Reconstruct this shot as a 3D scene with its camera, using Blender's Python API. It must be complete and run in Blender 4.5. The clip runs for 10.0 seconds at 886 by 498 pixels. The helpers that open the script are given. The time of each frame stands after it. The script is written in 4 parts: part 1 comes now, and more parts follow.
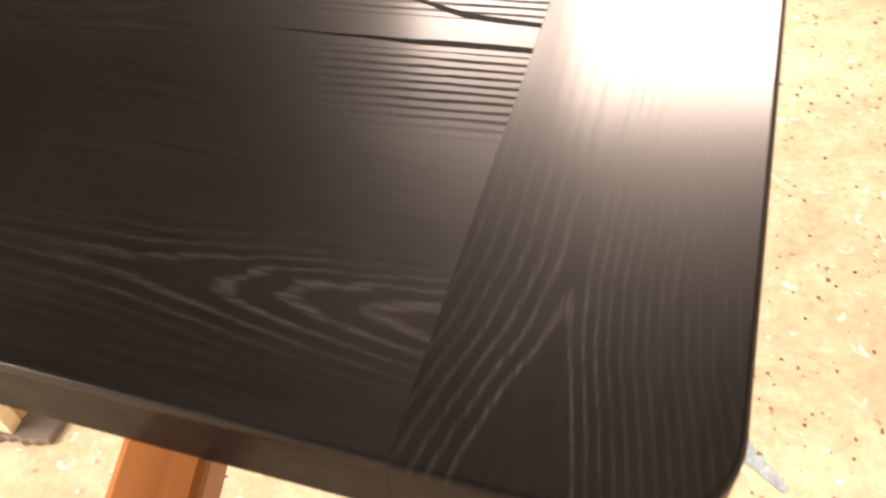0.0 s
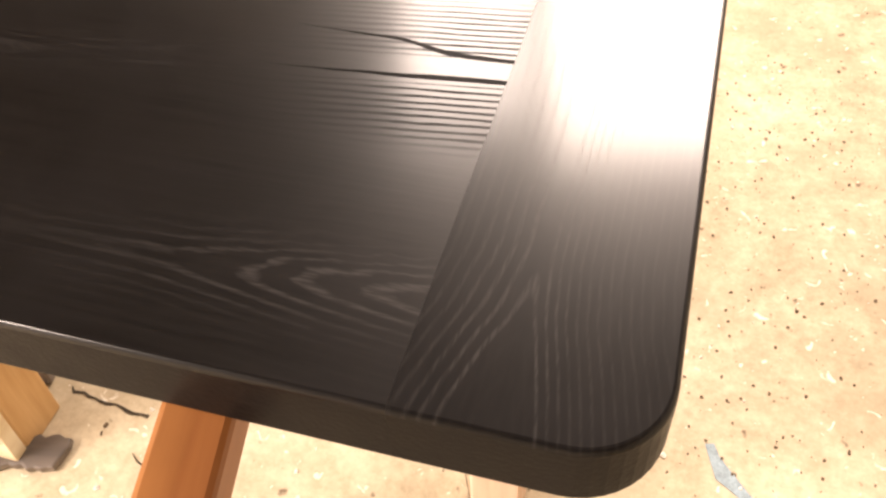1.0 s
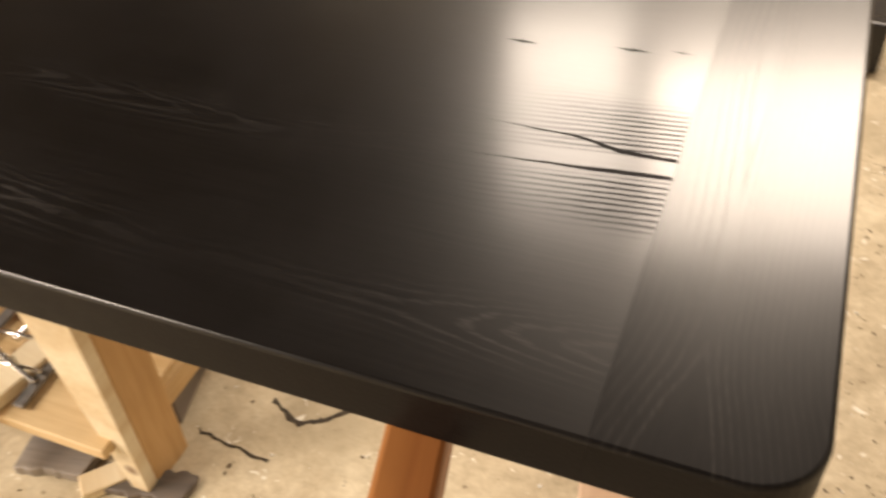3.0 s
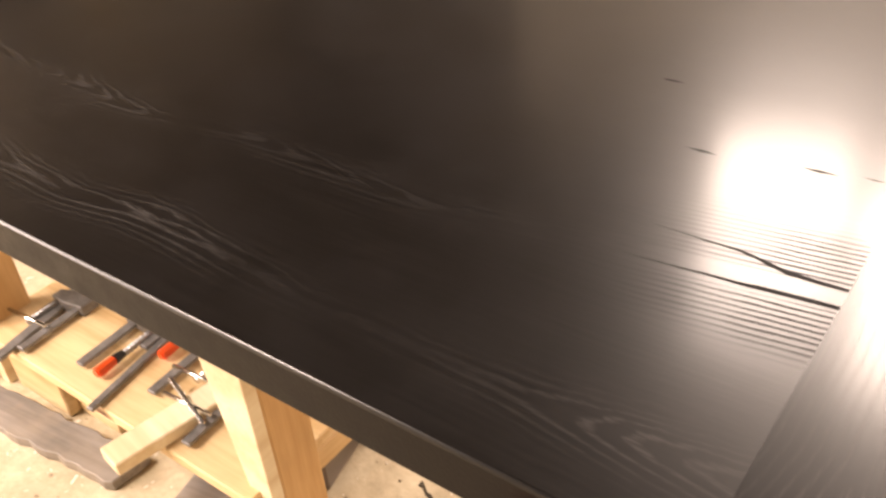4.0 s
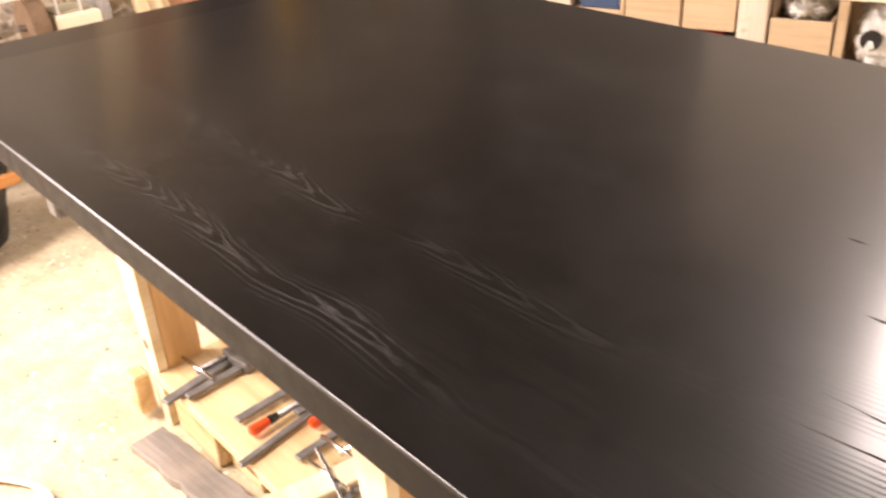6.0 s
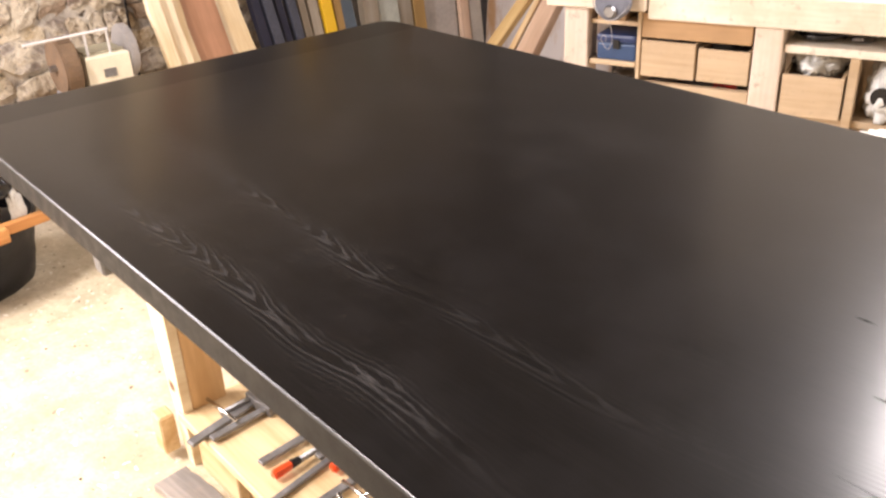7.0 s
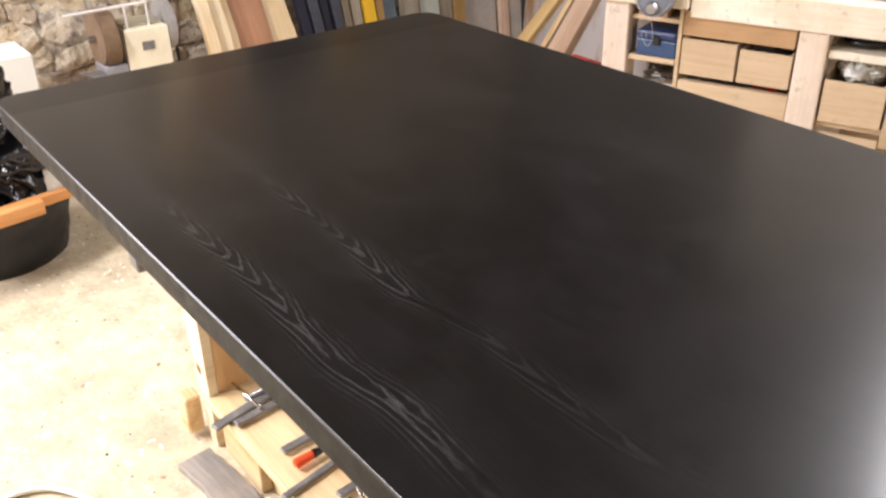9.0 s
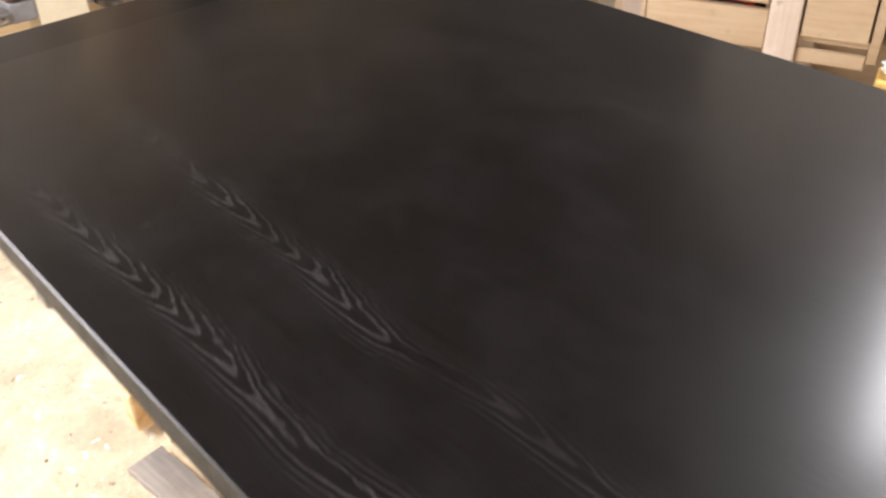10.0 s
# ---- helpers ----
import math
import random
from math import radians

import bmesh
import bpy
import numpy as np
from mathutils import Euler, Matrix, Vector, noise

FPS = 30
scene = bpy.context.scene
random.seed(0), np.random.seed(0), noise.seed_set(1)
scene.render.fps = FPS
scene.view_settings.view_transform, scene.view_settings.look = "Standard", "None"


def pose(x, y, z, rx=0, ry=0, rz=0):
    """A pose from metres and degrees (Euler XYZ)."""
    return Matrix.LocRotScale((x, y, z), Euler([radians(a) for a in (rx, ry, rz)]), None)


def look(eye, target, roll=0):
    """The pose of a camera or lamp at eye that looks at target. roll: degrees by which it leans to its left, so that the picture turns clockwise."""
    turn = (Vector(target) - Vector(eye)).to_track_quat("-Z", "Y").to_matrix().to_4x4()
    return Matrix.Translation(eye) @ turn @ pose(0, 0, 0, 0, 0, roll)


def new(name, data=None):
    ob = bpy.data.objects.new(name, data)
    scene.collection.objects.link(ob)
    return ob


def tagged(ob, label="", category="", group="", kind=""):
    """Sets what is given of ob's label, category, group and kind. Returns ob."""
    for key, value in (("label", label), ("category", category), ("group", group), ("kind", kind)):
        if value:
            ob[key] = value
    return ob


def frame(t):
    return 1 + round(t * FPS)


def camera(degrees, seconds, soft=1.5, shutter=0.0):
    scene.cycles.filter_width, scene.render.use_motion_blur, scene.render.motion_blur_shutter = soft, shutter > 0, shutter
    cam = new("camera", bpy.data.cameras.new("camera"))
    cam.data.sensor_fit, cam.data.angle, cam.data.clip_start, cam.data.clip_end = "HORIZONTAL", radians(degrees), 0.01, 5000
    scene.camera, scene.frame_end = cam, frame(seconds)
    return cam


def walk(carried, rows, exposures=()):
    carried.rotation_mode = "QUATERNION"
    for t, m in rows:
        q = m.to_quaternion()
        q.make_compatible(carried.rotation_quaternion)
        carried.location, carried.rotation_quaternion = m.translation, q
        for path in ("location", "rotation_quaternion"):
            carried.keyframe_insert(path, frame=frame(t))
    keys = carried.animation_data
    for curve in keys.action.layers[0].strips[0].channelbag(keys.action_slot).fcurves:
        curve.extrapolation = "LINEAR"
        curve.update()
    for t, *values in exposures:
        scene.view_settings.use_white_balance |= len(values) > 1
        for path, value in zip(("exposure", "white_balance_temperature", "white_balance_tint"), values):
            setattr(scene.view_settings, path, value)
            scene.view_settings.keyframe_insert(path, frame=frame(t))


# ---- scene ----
cam = camera(53.0, 10.0, soft=2.4, shutter=0.5)
EXPOSURES = [(0.0, 0.0, 7700, 26), (1.5, -0.08, 7300, 22), (2.5, -0.64, 7600, 18), (3.2, -0.76, 7500, 17), (4.5, 0.33, 7600, 29), (6.0, 0.28, 6900, 25), (8.0, 0.15, 5950, 17), (10.0, -0.05, 5900, 16)]
PATH = [
    (0, (-0.048, -0.114, 1.07), (-0.463, 1.069, -0.476), -3.87),
    (0.5, (-0.042, -0.158, 1.097), (-0.378, 1.059, -0.453), -3.01),
    (1, (-0.028, -0.175, 1.106), (-0.443, 1.107, -0.374), -2.99),
    (1.5, (-0.022, -0.205, 1.12), (-0.422, 1.117, -0.33), -4.04),
    (2, (-0.036, -0.251, 1.136), (-0.382, 1.134, -0.273), -2.93),
    (2.5, (-0.048, -0.262, 1.15), (-0.465, 1.13, -0.236), -3.62),
    (3, (-0.068, -0.259, 1.168), (-0.672, 1.098, -0.194), -3.62),
    (3.2, (-0.064, -0.262, 1.171), (-0.788, 1.07, -0.162), -4.37),
    (4.5, (-0.031, -0.242, 1.151), (-1.183, 0.999, 0.088), -4.8),
    (5, (-0.039, -0.253, 1.169), (-1.286, 0.93, 0.147), -4.6),
    (5.5, (-0.035, -0.254, 1.177), (-1.325, 0.924, 0.204), -3.8),
    (6, (-0.042, -0.265, 1.203), (-1.384, 0.859, 0.235), -3.3),
    (6.2, (-0.032, -0.276, 1.204), (-1.408, 0.842, 0.278), -3.1),
    (7.5, (-0.035, -0.307, 1.316), (-1.413, 0.826, 0.406), -2.5),
    (8, (-0.019, -0.319, 1.334), (-1.419, 0.799, 0.406), -2.5),
    (8.5, (-0.035, -0.312, 1.33), (-1.429, 0.796, 0.384), -2.55),
    (9.0, (-0.054, -0.289, 1.314), (-1.444, 0.776, 0.352), -0.85),
    (9.5, (-0.12, -0.243, 1.297), (-1.472, 0.829, 0.232), -0.3),
    (10, (-0.257, -0.167, 1.313), (-1.508, 0.927, 0.146), -2.2),
]
walk(cam, [(t, look(eye, target, roll)) for t, eye, target, roll in PATH], EXPOSURES)

# ---- light ----
world = bpy.data.worlds.new("world")
scene.world = world
world.use_nodes = True
world.node_tree.nodes["Background"].inputs[0].default_value = (1.0, 0.93, 0.82, 1)
world.node_tree.nodes["Background"].inputs[1].default_value = 0.05


def area_lamp(name, size_x, size_y, watts, colour, m):
    data = bpy.data.lights.new(name, "AREA")
    data.shape, data.size, data.size_y, data.energy, data.color = "RECTANGLE", size_x, size_y, watts, colour
    ob = new(name, data)
    ob.matrix_world = m
    return ob


# two broad light fittings hung over the workbench and tilted into the room, the second one dimmer
area_lamp("hung_light_bright", 0.95, 0.56, 102, (1.0, 0.93, 0.83), look((0.09, 2.22, 2.15), (0.29, 1.47, 1.52)))
area_lamp("hung_light_dim", 0.40, 0.60, 28, (1.0, 0.95, 0.86), look((-0.69, 2.24, 2.15), (-0.49, 1.49, 1.52)))
# added overhead fill without a known fitting; lifts the floor and stone wall
area_lamp("tube_light_overhead", 1.2, 0.14, 104, (1.0, 0.94, 0.83), look((-2.2, -1.1, 2.35), (-1.6, -0.4, 0.0)))
# daylight from the open doorway beside the stone wall
area_lamp("doorway_light", 1.75, 1.8, 165, (1.0, 0.95, 0.90), look((-3.45, -1.45, 1.4), (-1.0, -0.6, 0.8)))


# ---- materials ----
def mat(name, rough=0.6, metal=0.0):
    m = bpy.data.materials.new(name)
    m.use_nodes = True
    nt = m.node_tree
    b = nt.nodes["Principled BSDF"]
    b.inputs["Roughness"].default_value = rough
    b.inputs["Metallic"].default_value = metal
    return m, nt, b


def node(nt, kind, **inputs):
    n = nt.nodes.new(kind)
    for k, v in inputs.items():
        n.inputs[k.replace("_", " ")].default_value = v
    return n


def ramp(nt, fac, stops):
    r = nt.nodes.new("ShaderNodeValToRGB")
    el = r.color_ramp.elements
    while len(el) < len(stops):
        el.new(0.5)
    for e, (p, c) in zip(el, stops):
        e.position, e.color = p, (*c, 1) if len(c) == 3 else c
    nt.links.new(fac, r.inputs[0])
    return r.outputs[0]


def math_node(nt, op, a, b=None, c=None):
    n = nt.nodes.new("ShaderNodeMath")
    n.operation = op
    for i, v in enumerate((a, b, c)):
        if v is None:
            continue
        if isinstance(v, (int, float)):
            n.inputs[i].default_value = v
        else:
            nt.links.new(v, n.inputs[i])
    return n.outputs[0]


def mix(nt, fac, a, b, kind="MIX"):
    n = nt.nodes.new("ShaderNodeMix")
    n.data_type, n.blend_type = "RGBA", kind
    for key, v in ((0, fac), (6, a), (7, b)):
        if isinstance(v, (int, float)):
            n.inputs[key].default_value = v
        elif isinstance(v, tuple):
            n.inputs[key].default_value = (*v, 1)
        else:
            nt.links.new(v, n.inputs[key])
    return n.outputs[2]


def bump(nt, b, height, strength, dist):
    n = node(nt, "ShaderNodeBump", Strength=strength, Distance=dist)
    nt.links.new(height, n.inputs["Height"])
    nt.links.new(n.outputs[0], b.inputs["Normal"])


def coords(nt, scale=(1, 1, 1), rot=(0, 0, 0), where="Object"):
    tc = nt.nodes.new("ShaderNodeTexCoord")
    mp = nt.nodes.new("ShaderNodeMapping")
    mp.inputs["Scale"].default_value = scale
    mp.inputs["Rotation"].default_value = rot
    nt.links.new(tc.outputs[where], mp.inputs[0])
    return mp.outputs[0]


def noise_tex(nt, vec, scale, detail=4.0, rough=0.55, distortion=0.0):
    n = node(nt, "ShaderNodeTexNoise", Scale=scale, Detail=detail, Roughness=rough, Distortion=distortion)
    nt.links.new(vec, n.inputs["Vector"])
    return n.outputs["Fac"]


def plain(name, colour, rough=0.6, metal=0.0, vary=0.25, scale=12.0, bumpy=0.15):
    """A paint, plastic or metal with blotches at two scales and a fine relief."""
    m, nt, b = mat(name, rough, metal)
    v = coords(nt)
    big, fine = noise_tex(nt, v, scale), noise_tex(nt, v, scale * 9)
    f = math_node(nt, "MULTIPLY_ADD", fine, 0.4, math_node(nt, "MULTIPLY", big, 0.6))
    lo, hi = tuple(c * (1 - vary) for c in colour), tuple(min(1, c * (1 + vary)) for c in colour)
    nt.links.new(ramp(nt, f, [(0.3, lo), (0.7, hi)]), b.inputs["Base Color"])
    nt.links.new(ramp(nt, big, [(0.3, (rough * 0.8,) * 3), (0.7, (min(1, rough * 1.2),) * 3)]), b.inputs["Roughness"])
    if bumpy:
        bump(nt, b, fine, bumpy, 0.004)
    return m


def timber(name, light, dark, along=0, ring=38.0, rough=0.55, knots=True, worn=0.0):
    """Sawn softwood: grain along one axis, rings, dark knots, dirt."""
    m, nt, b = mat(name, rough)
    s = [1.0, 1.0, 1.0]
    s[along] = 0.07
    info = nt.nodes.new("ShaderNodeObjectInfo")
    v0 = coords(nt, tuple(s))
    add = nt.nodes.new("ShaderNodeVectorMath")
    add.operation = "MULTIPLY_ADD"
    nt.links.new(info.outputs["Random"], add.inputs[0])
    add.inputs[1].default_value = (3.1, 5.7, 2.3)
    nt.links.new(v0, add.inputs[2])
    v = add.outputs[0]
    rings = math_node(nt, "SINE", math_node(nt, "MULTIPLY", noise_tex(nt, v, 5.0, 2.0, 0.4, 0.3), ring))
    fine = noise_tex(nt, v, 90.0, 3.0)
    f = math_node(nt, "MULTIPLY_ADD", rings, 0.22, math_node(nt, "MULTIPLY", fine, 0.9))
    col = ramp(nt, f, [(0.15, dark), (0.75, light)])
    dirt = noise_tex(nt, coords(nt), 7.0, 5.0)
    col = mix(nt, math_node(nt, "MULTIPLY", ramp(nt, dirt, [(0.5, (0, 0, 0)), (0.75, (1, 1, 1))]), 0.3), col, tuple(c * 0.7 for c in dark))
    if worn:
        st = noise_tex(nt, coords(nt), 5.0, 6.0, 0.65)
        col = mix(nt, math_node(nt, "MULTIPLY", ramp(nt, st, [(0.42, (0, 0, 0)), (0.62, (1, 1, 1))]), worn), col, (0.54, 0.43, 0.31))
        sp = noise_tex(nt, coords(nt), 38.0, 5.0, 0.7)
        col = mix(nt, math_node(nt, "MULTIPLY", ramp(nt, sp, [(0.58, (0, 0, 0)), (0.72, (1, 1, 1))]), worn), col, (0.20, 0.15, 0.11))
    if knots:
        vo = nt.nodes.new("ShaderNodeTexVoronoi")
        vo.inputs["Scale"].default_value = 6.0
        s2 = [1.0, 1.0, 1.0]
        s2[along] = 0.45
        nt.links.new(coords(nt, tuple(s2)), vo.inputs["Vector"])
        k = ramp(nt, vo.outputs["Distance"], [(0.05, (1, 1, 1)), (0.11, (0, 0, 0))])
        col = mix(nt, k, col, (0.16, 0.07, 0.03))
    nt.links.new(col, b.inputs["Base Color"])
    bump(nt, b, f, 0.2, 0.002)
    return m


def profile(nt, along, lo, hi, stops):
    """A value that runs along one axis through (place, value) pairs, smoothly."""
    r = nt.nodes.new("ShaderNodeValToRGB")
    r.color_ramp.interpolation = "CARDINAL"
    el = r.color_ramp.elements
    while len(el) < len(stops):
        el.new(0.5)
    for e, (p, v) in zip(el, stops):
        e.position, e.color = (p - lo) / (hi - lo), (v, v, v, 1)
    nt.links.new(math_node(nt, "DIVIDE", math_node(nt, "SUBTRACT", along, lo), hi - lo), r.inputs[0])
    return r.outputs[0]


def choose(nt, test, yes, no):
    """yes where test is 1, no where it is 0."""
    return math_node(nt, "ADD", math_node(nt, "MULTIPLY", yes, test), math_node(nt, "MULTIPLY", no, math_node(nt, "SUBTRACT", 1.0, test)))


def growth_rings(nt, m, climb, flat, spacing, phase, jitter):
    """Pale open-pored bands where the growth rings meet the sawn face: 0 to 1."""
    d = math_node(nt, "SQRT", math_node(nt, "ADD", math_node(nt, "POWER", m, 2.0), flat * flat))
    d = math_node(nt, "ADD", math_node(nt, "ADD", d, climb), jitter)
    wave = math_node(nt, "COSINE", math_node(nt, "MULTIPLY", math_node(nt, "SUBTRACT", d, phase), 2 * math.pi / spacing))
    return ramp(nt, math_node(nt, "MULTIPLY_ADD", wave, 0.5, 0.5), [(0.58, (0, 0, 0)), (1.0, (1, 1, 1))])


def stained(name, along):
    """Black-stained, satin-lacquered open-pored timber: cathedral figure, matt pores."""
    m, nt, b = mat(name, 0.2)
    tc = nt.nodes.new("ShaderNodeTexCoord")
    sep = nt.nodes.new("ShaderNodeSeparateXYZ")
    nt.links.new(tc.outputs["Object"], sep.inputs[0])
    u, w = (sep.outputs[0], sep.outputs[1]) if along == 0 else (sep.outputs[1], sep.outputs[0])
    # noise drawn out along the grain: slow bends, quick jags, pores
    st = nt.nodes.new("ShaderNodeCombineXYZ")
    nt.links.new(u, st.inputs[0])
    nt.links.new(math_node(nt, "MULTIPLY", w, 3.0), st.inputs[1])
    bend = math_node(nt, "SUBTRACT", noise_tex(nt, st.outputs[0], 4.0, 2.0, 0.5), 0.5)
    jag = math_node(nt, "SUBTRACT", noise_tex(nt, st.outputs[0], 21.0, 3.0, 0.6), 0.5)
    pores = noise_tex(nt, coords(nt, (9.0, 300.0, 300.0) if along == 0 else (300.0, 9.0, 300.0)), 1.0, 3.0, 0.6)
    dashes = noise_tex(nt, coords(nt, (70.0, 700.0, 700.0) if along == 0 else (700.0, 70.0, 700.0)), 1.0, 2.0, 0.5)
    cloud = noise_tex(nt, st.outputs[0], 3.1, 2.0)
    if along == 0:
        pitch = 0.1245
        board = math_node(nt, "FLOOR", math_node(nt, "DIVIDE", w, pitch))
        first, second = math_node(nt, "LESS_THAN", board, 0.5), math_node(nt, "COMPARE", board, 1.0, 0.5)
        heart_1 = profile(nt, u, -1.74, 0.0, [(-1.7, 0.060), (-1.24, 0.064), (-1.0, 0.068), (-0.85, 0.070), (-0.68, 0.056), (-0.58, 0.066), (-0.45, 0.057), (-0.25, 0.056), (-0.11, 0.058)])
        heart_2 = profile(nt, u, -1.74, 0.0, [(-1.7, 0.225), (-1.23, 0.217), (-1.0, 0.206), (-0.86, 0.198), (-0.74, 0.185), (-0.63, 0.200), (-0.5, 0.190), (-0.39, 0.188), (-0.25, 0.215), (-0.11, 0.227)])
        own = math_node(nt, "MULTIPLY", math_node(nt, "ADD", board, 0.5), pitch)
        heart = choose(nt, first, heart_1, choose(nt, second, heart_2, own))
        off = math_node(nt, "MULTIPLY_ADD", jag, 0.007, math_node(nt, "MULTIPLY_ADD", bend, 0.010, math_node(nt, "SUBTRACT", w, heart)))
        climb_1 = profile(nt, u, -1.74, 0.0, [(-1.7, 0.000), (-1.24, 0.030), (-0.95, 0.060), (-0.78, 0.080), (-0.68, 0.0850), (-0.58, 0.0875), (-0.45, 0.0885), (-0.30, 0.0880), (-0.22, 0.0845), (-0.11, 0.0700)])
        climb_2 = profile(nt, u, -1.74, 0.0, [(-1.7, 0.000), (-1.23, 0.030), (-1.0, 0.050), (-0.74, 0.078), (-0.63, 0.082), (-0.39, 0.100), (-0.25, 0.098), (-0.11, 0.094)])
        climb_3 = math_node(nt, "MULTIPLY_ADD", u, 0.10, math_node(nt, "MULTIPLY", bend, 0.06))
        climb = choose(nt, first, climb_1, choose(nt, second, climb_2, climb_3))
        line = growth_rings(nt, off, climb, 0.009, 0.0053, 0.0975, math_node(nt, "MULTIPLY_ADD", jag, 0.0075, math_node(nt, "MULTIPLY", bend, 0.004)))
        show_1 = profile(nt, u, -1.74, 0.0, [(-1.45, 0.0), (-1.26, 0.45), (-1.1, 0.8), (-0.95, 1.0), (-0.76, 1.0), (-0.68, 0.75), (-0.60, 1.0), (-0.54, 0.8), (-0.47, 0.25), (-0.3, 0.12), (-0.20, 0.55), (-0.11, 0.65)])
        show_2 = profile(nt, u, -1.74, 0.0, [(-1.42, 0.0), (-1.28, 0.75), (-1.12, 0.85), (-1.0, 0.9), (-0.93, 0.5), (-0.85, 0.9), (-0.74, 0.7), (-0.69, 0.2), (-0.6, 0.35), (-0.48, 0.4), (-0.36, 0.25), (-0.25, 0.1), (-0.11, 0.1)])
        show = choose(nt, first, show_1, choose(nt, second, math_node(nt, "MULTIPLY", show_2, ramp(nt, cloud, [(0.38, (0.35,) * 3), (0.55, (1, 1, 1))])), ramp(nt, cloud, [(0.52, (0.02,) * 3), (0.68, (0.22,) * 3)])))
        near_heart = ramp(nt, math_node(nt, "ABSOLUTE", off), [(0.009, (1, 1, 1)), (0.018, (0.48,) * 3), (0.030, (0.07,) * 3)])
        seen = math_node(nt, "MULTIPLY", line, math_node(nt, "MULTIPLY", show, near_heart))
    else:
        near_end = math_node(nt, "GREATER_THAN", w, -0.5)
        off = math_node(nt, "MULTIPLY_ADD", bend, 0.006, math_node(nt, "ADD", w, choose(nt, near_end, 0.068, 1.685)))
        off = math_node(nt, "MULTIPLY", off, math_node(nt, "MULTIPLY_ADD", math_node(nt, "GREATER_THAN", off, 0.0), 0.35, 0.75))
        climb = profile(nt, u, 0.0, 0.967, [(0.0, 0.000), (0.05, 0.0105), (0.085, 0.0165), (0.12, 0.0178), (0.22, 0.0165), (0.40, 0.011), (0.60, 0.016), (0.80, 0.021), (0.967, 0.012)])
        line = growth_rings(nt, off, climb, 0.003, 0.0050, 0.0188, math_node(nt, "MULTIPLY", jag, 0.0016))
        show = math_node(nt, "MULTIPLY", ramp(nt, math_node(nt, "ABSOLUTE", off), [(0.012, (1, 1, 1)), (0.026, (0.42,) * 3), (0.06, (0.24,) * 3)]), choose(nt, near_end, 0.85, 0.25))
        # the heartwood inside the innermost ring is plain
        reach = math_node(nt, "ADD", math_node(nt, "SQRT", math_node(nt, "MULTIPLY_ADD", off, off, 0.000009)), climb)
        show = math_node(nt, "MULTIPLY", show, ramp(nt, math_node(nt, "MULTIPLY", reach, 20.0), [(0.31, (0.06,) * 3), (0.35, (1, 1, 1))]))
        seen = math_node(nt, "MULTIPLY", line, show)
    seen = math_node(nt, "MULTIPLY", seen, ramp(nt, dashes, [(0.40, (0.28,) * 3), (0.58, (1, 1, 1))]))
    base = ramp(nt, pores, [(0.35, (0.0030, 0.0027, 0.0028)), (0.7, (0.0066, 0.0058, 0.0058))])
    # faint cloudy patches of the stain
    haze = noise_tex(nt, coords(nt), 9.0, 4.0, 0.6)
    base = mix(nt, math_node(nt, "MULTIPLY", ramp(nt, haze, [(0.42, (0, 0, 0)), (0.66, (1, 1, 1))]), 0.6), base, (0.0095, 0.0088, 0.0092))
    nt.links.new(mix(nt, math_node(nt, "MULTIPLY", seen, 0.72 if along == 0 else 0.55), base, (0.060, 0.056, 0.055)), b.inputs["Base Color"])
    matt = math_node(nt, "MULTIPLY", seen, 0.6 if along == 0 else 0.3)
    if along == 0:
        # open cracks and coarse raised grain where the second board meets the near end board
        wave = math_node(nt, "MULTIPLY_ADD", jag, 0.007, w)
        near = profile(nt, u, -0.30, 0.0, [(-0.255, 0.0), (-0.215, 0.35), (-0.17, 0.75), (-0.15, 1.0), (-0.11, 0.9)])
        crack = 0.0
        for path, half in (([(-0.28, 0.250), (-0.216, 0.2475), (-0.180, 0.2460), (-0.152, 0.2390), (-0.11, 0.2390)], 0.0024), ([(-0.28, 0.205), (-0.205, 0.2100), (-0.16, 0.2145), (-0.11, 0.2190)], 0.0025)):
            line_at = profile(nt, u, -0.30, 0.0, path)
            gap = math_node(nt, "ABSOLUTE", math_node(nt, "SUBTRACT", math_node(nt, "MULTIPLY_ADD", jag, 0.002, w), line_at))
            crack = math_node(nt, "MAXIMUM", math_node(nt, "LESS_THAN", gap, math_node(nt, "MULTIPLY", near, half)), crack)
        # two short torn spots in the third board
        for u0, w0, size in ((-0.262, 0.362, 0.014), (-0.335, 0.472, 0.012), (-0.173, 0.373, 0.015), (-0.135, 0.380, 0.010)):
            du, dw = math_node(nt, "DIVIDE", math_node(nt, "SUBTRACT", u, u0), size), math_node(nt, "DIVIDE", math_node(nt, "SUBTRACT", wave, w0), size * 0.14)
            crack = math_node(nt, "MAXIMUM", crack, math_node(nt, "LESS_THAN", math_node(nt, "ADD", math_node(nt, "ABSOLUTE", dw), math_node(nt, "ABSOLUTE", du)), 1.0))
        strip = profile(nt, w, 0.0, 0.967, [(0.148, 0.0), (0.166, 0.7), (0.19, 1.0), (0.26, 1.0), (0.285, 0.8), (0.31, 0.0)])
        apart = math_node(nt, "ABSOLUTE", math_node(nt, "SUBTRACT", w, math_node(nt, "MULTIPLY_ADD", u, 0.12, 0.2405)))
        rows = math_node(nt, "SINE", math_node(nt, "MULTIPLY", math_node(nt, "MULTIPLY_ADD", jag, 0.0035, apart), 1080.0))
        rows = ramp(nt, rows, [(0.12, (0, 0, 0)), (0.5, (1, 1, 1))])
        rows = math_node(nt, "MULTIPLY", math_node(nt, "MULTIPLY", rows, math_node(nt, "GREATER_THAN", apart, 0.013)), math_node(nt, "MULTIPLY", strip, near))
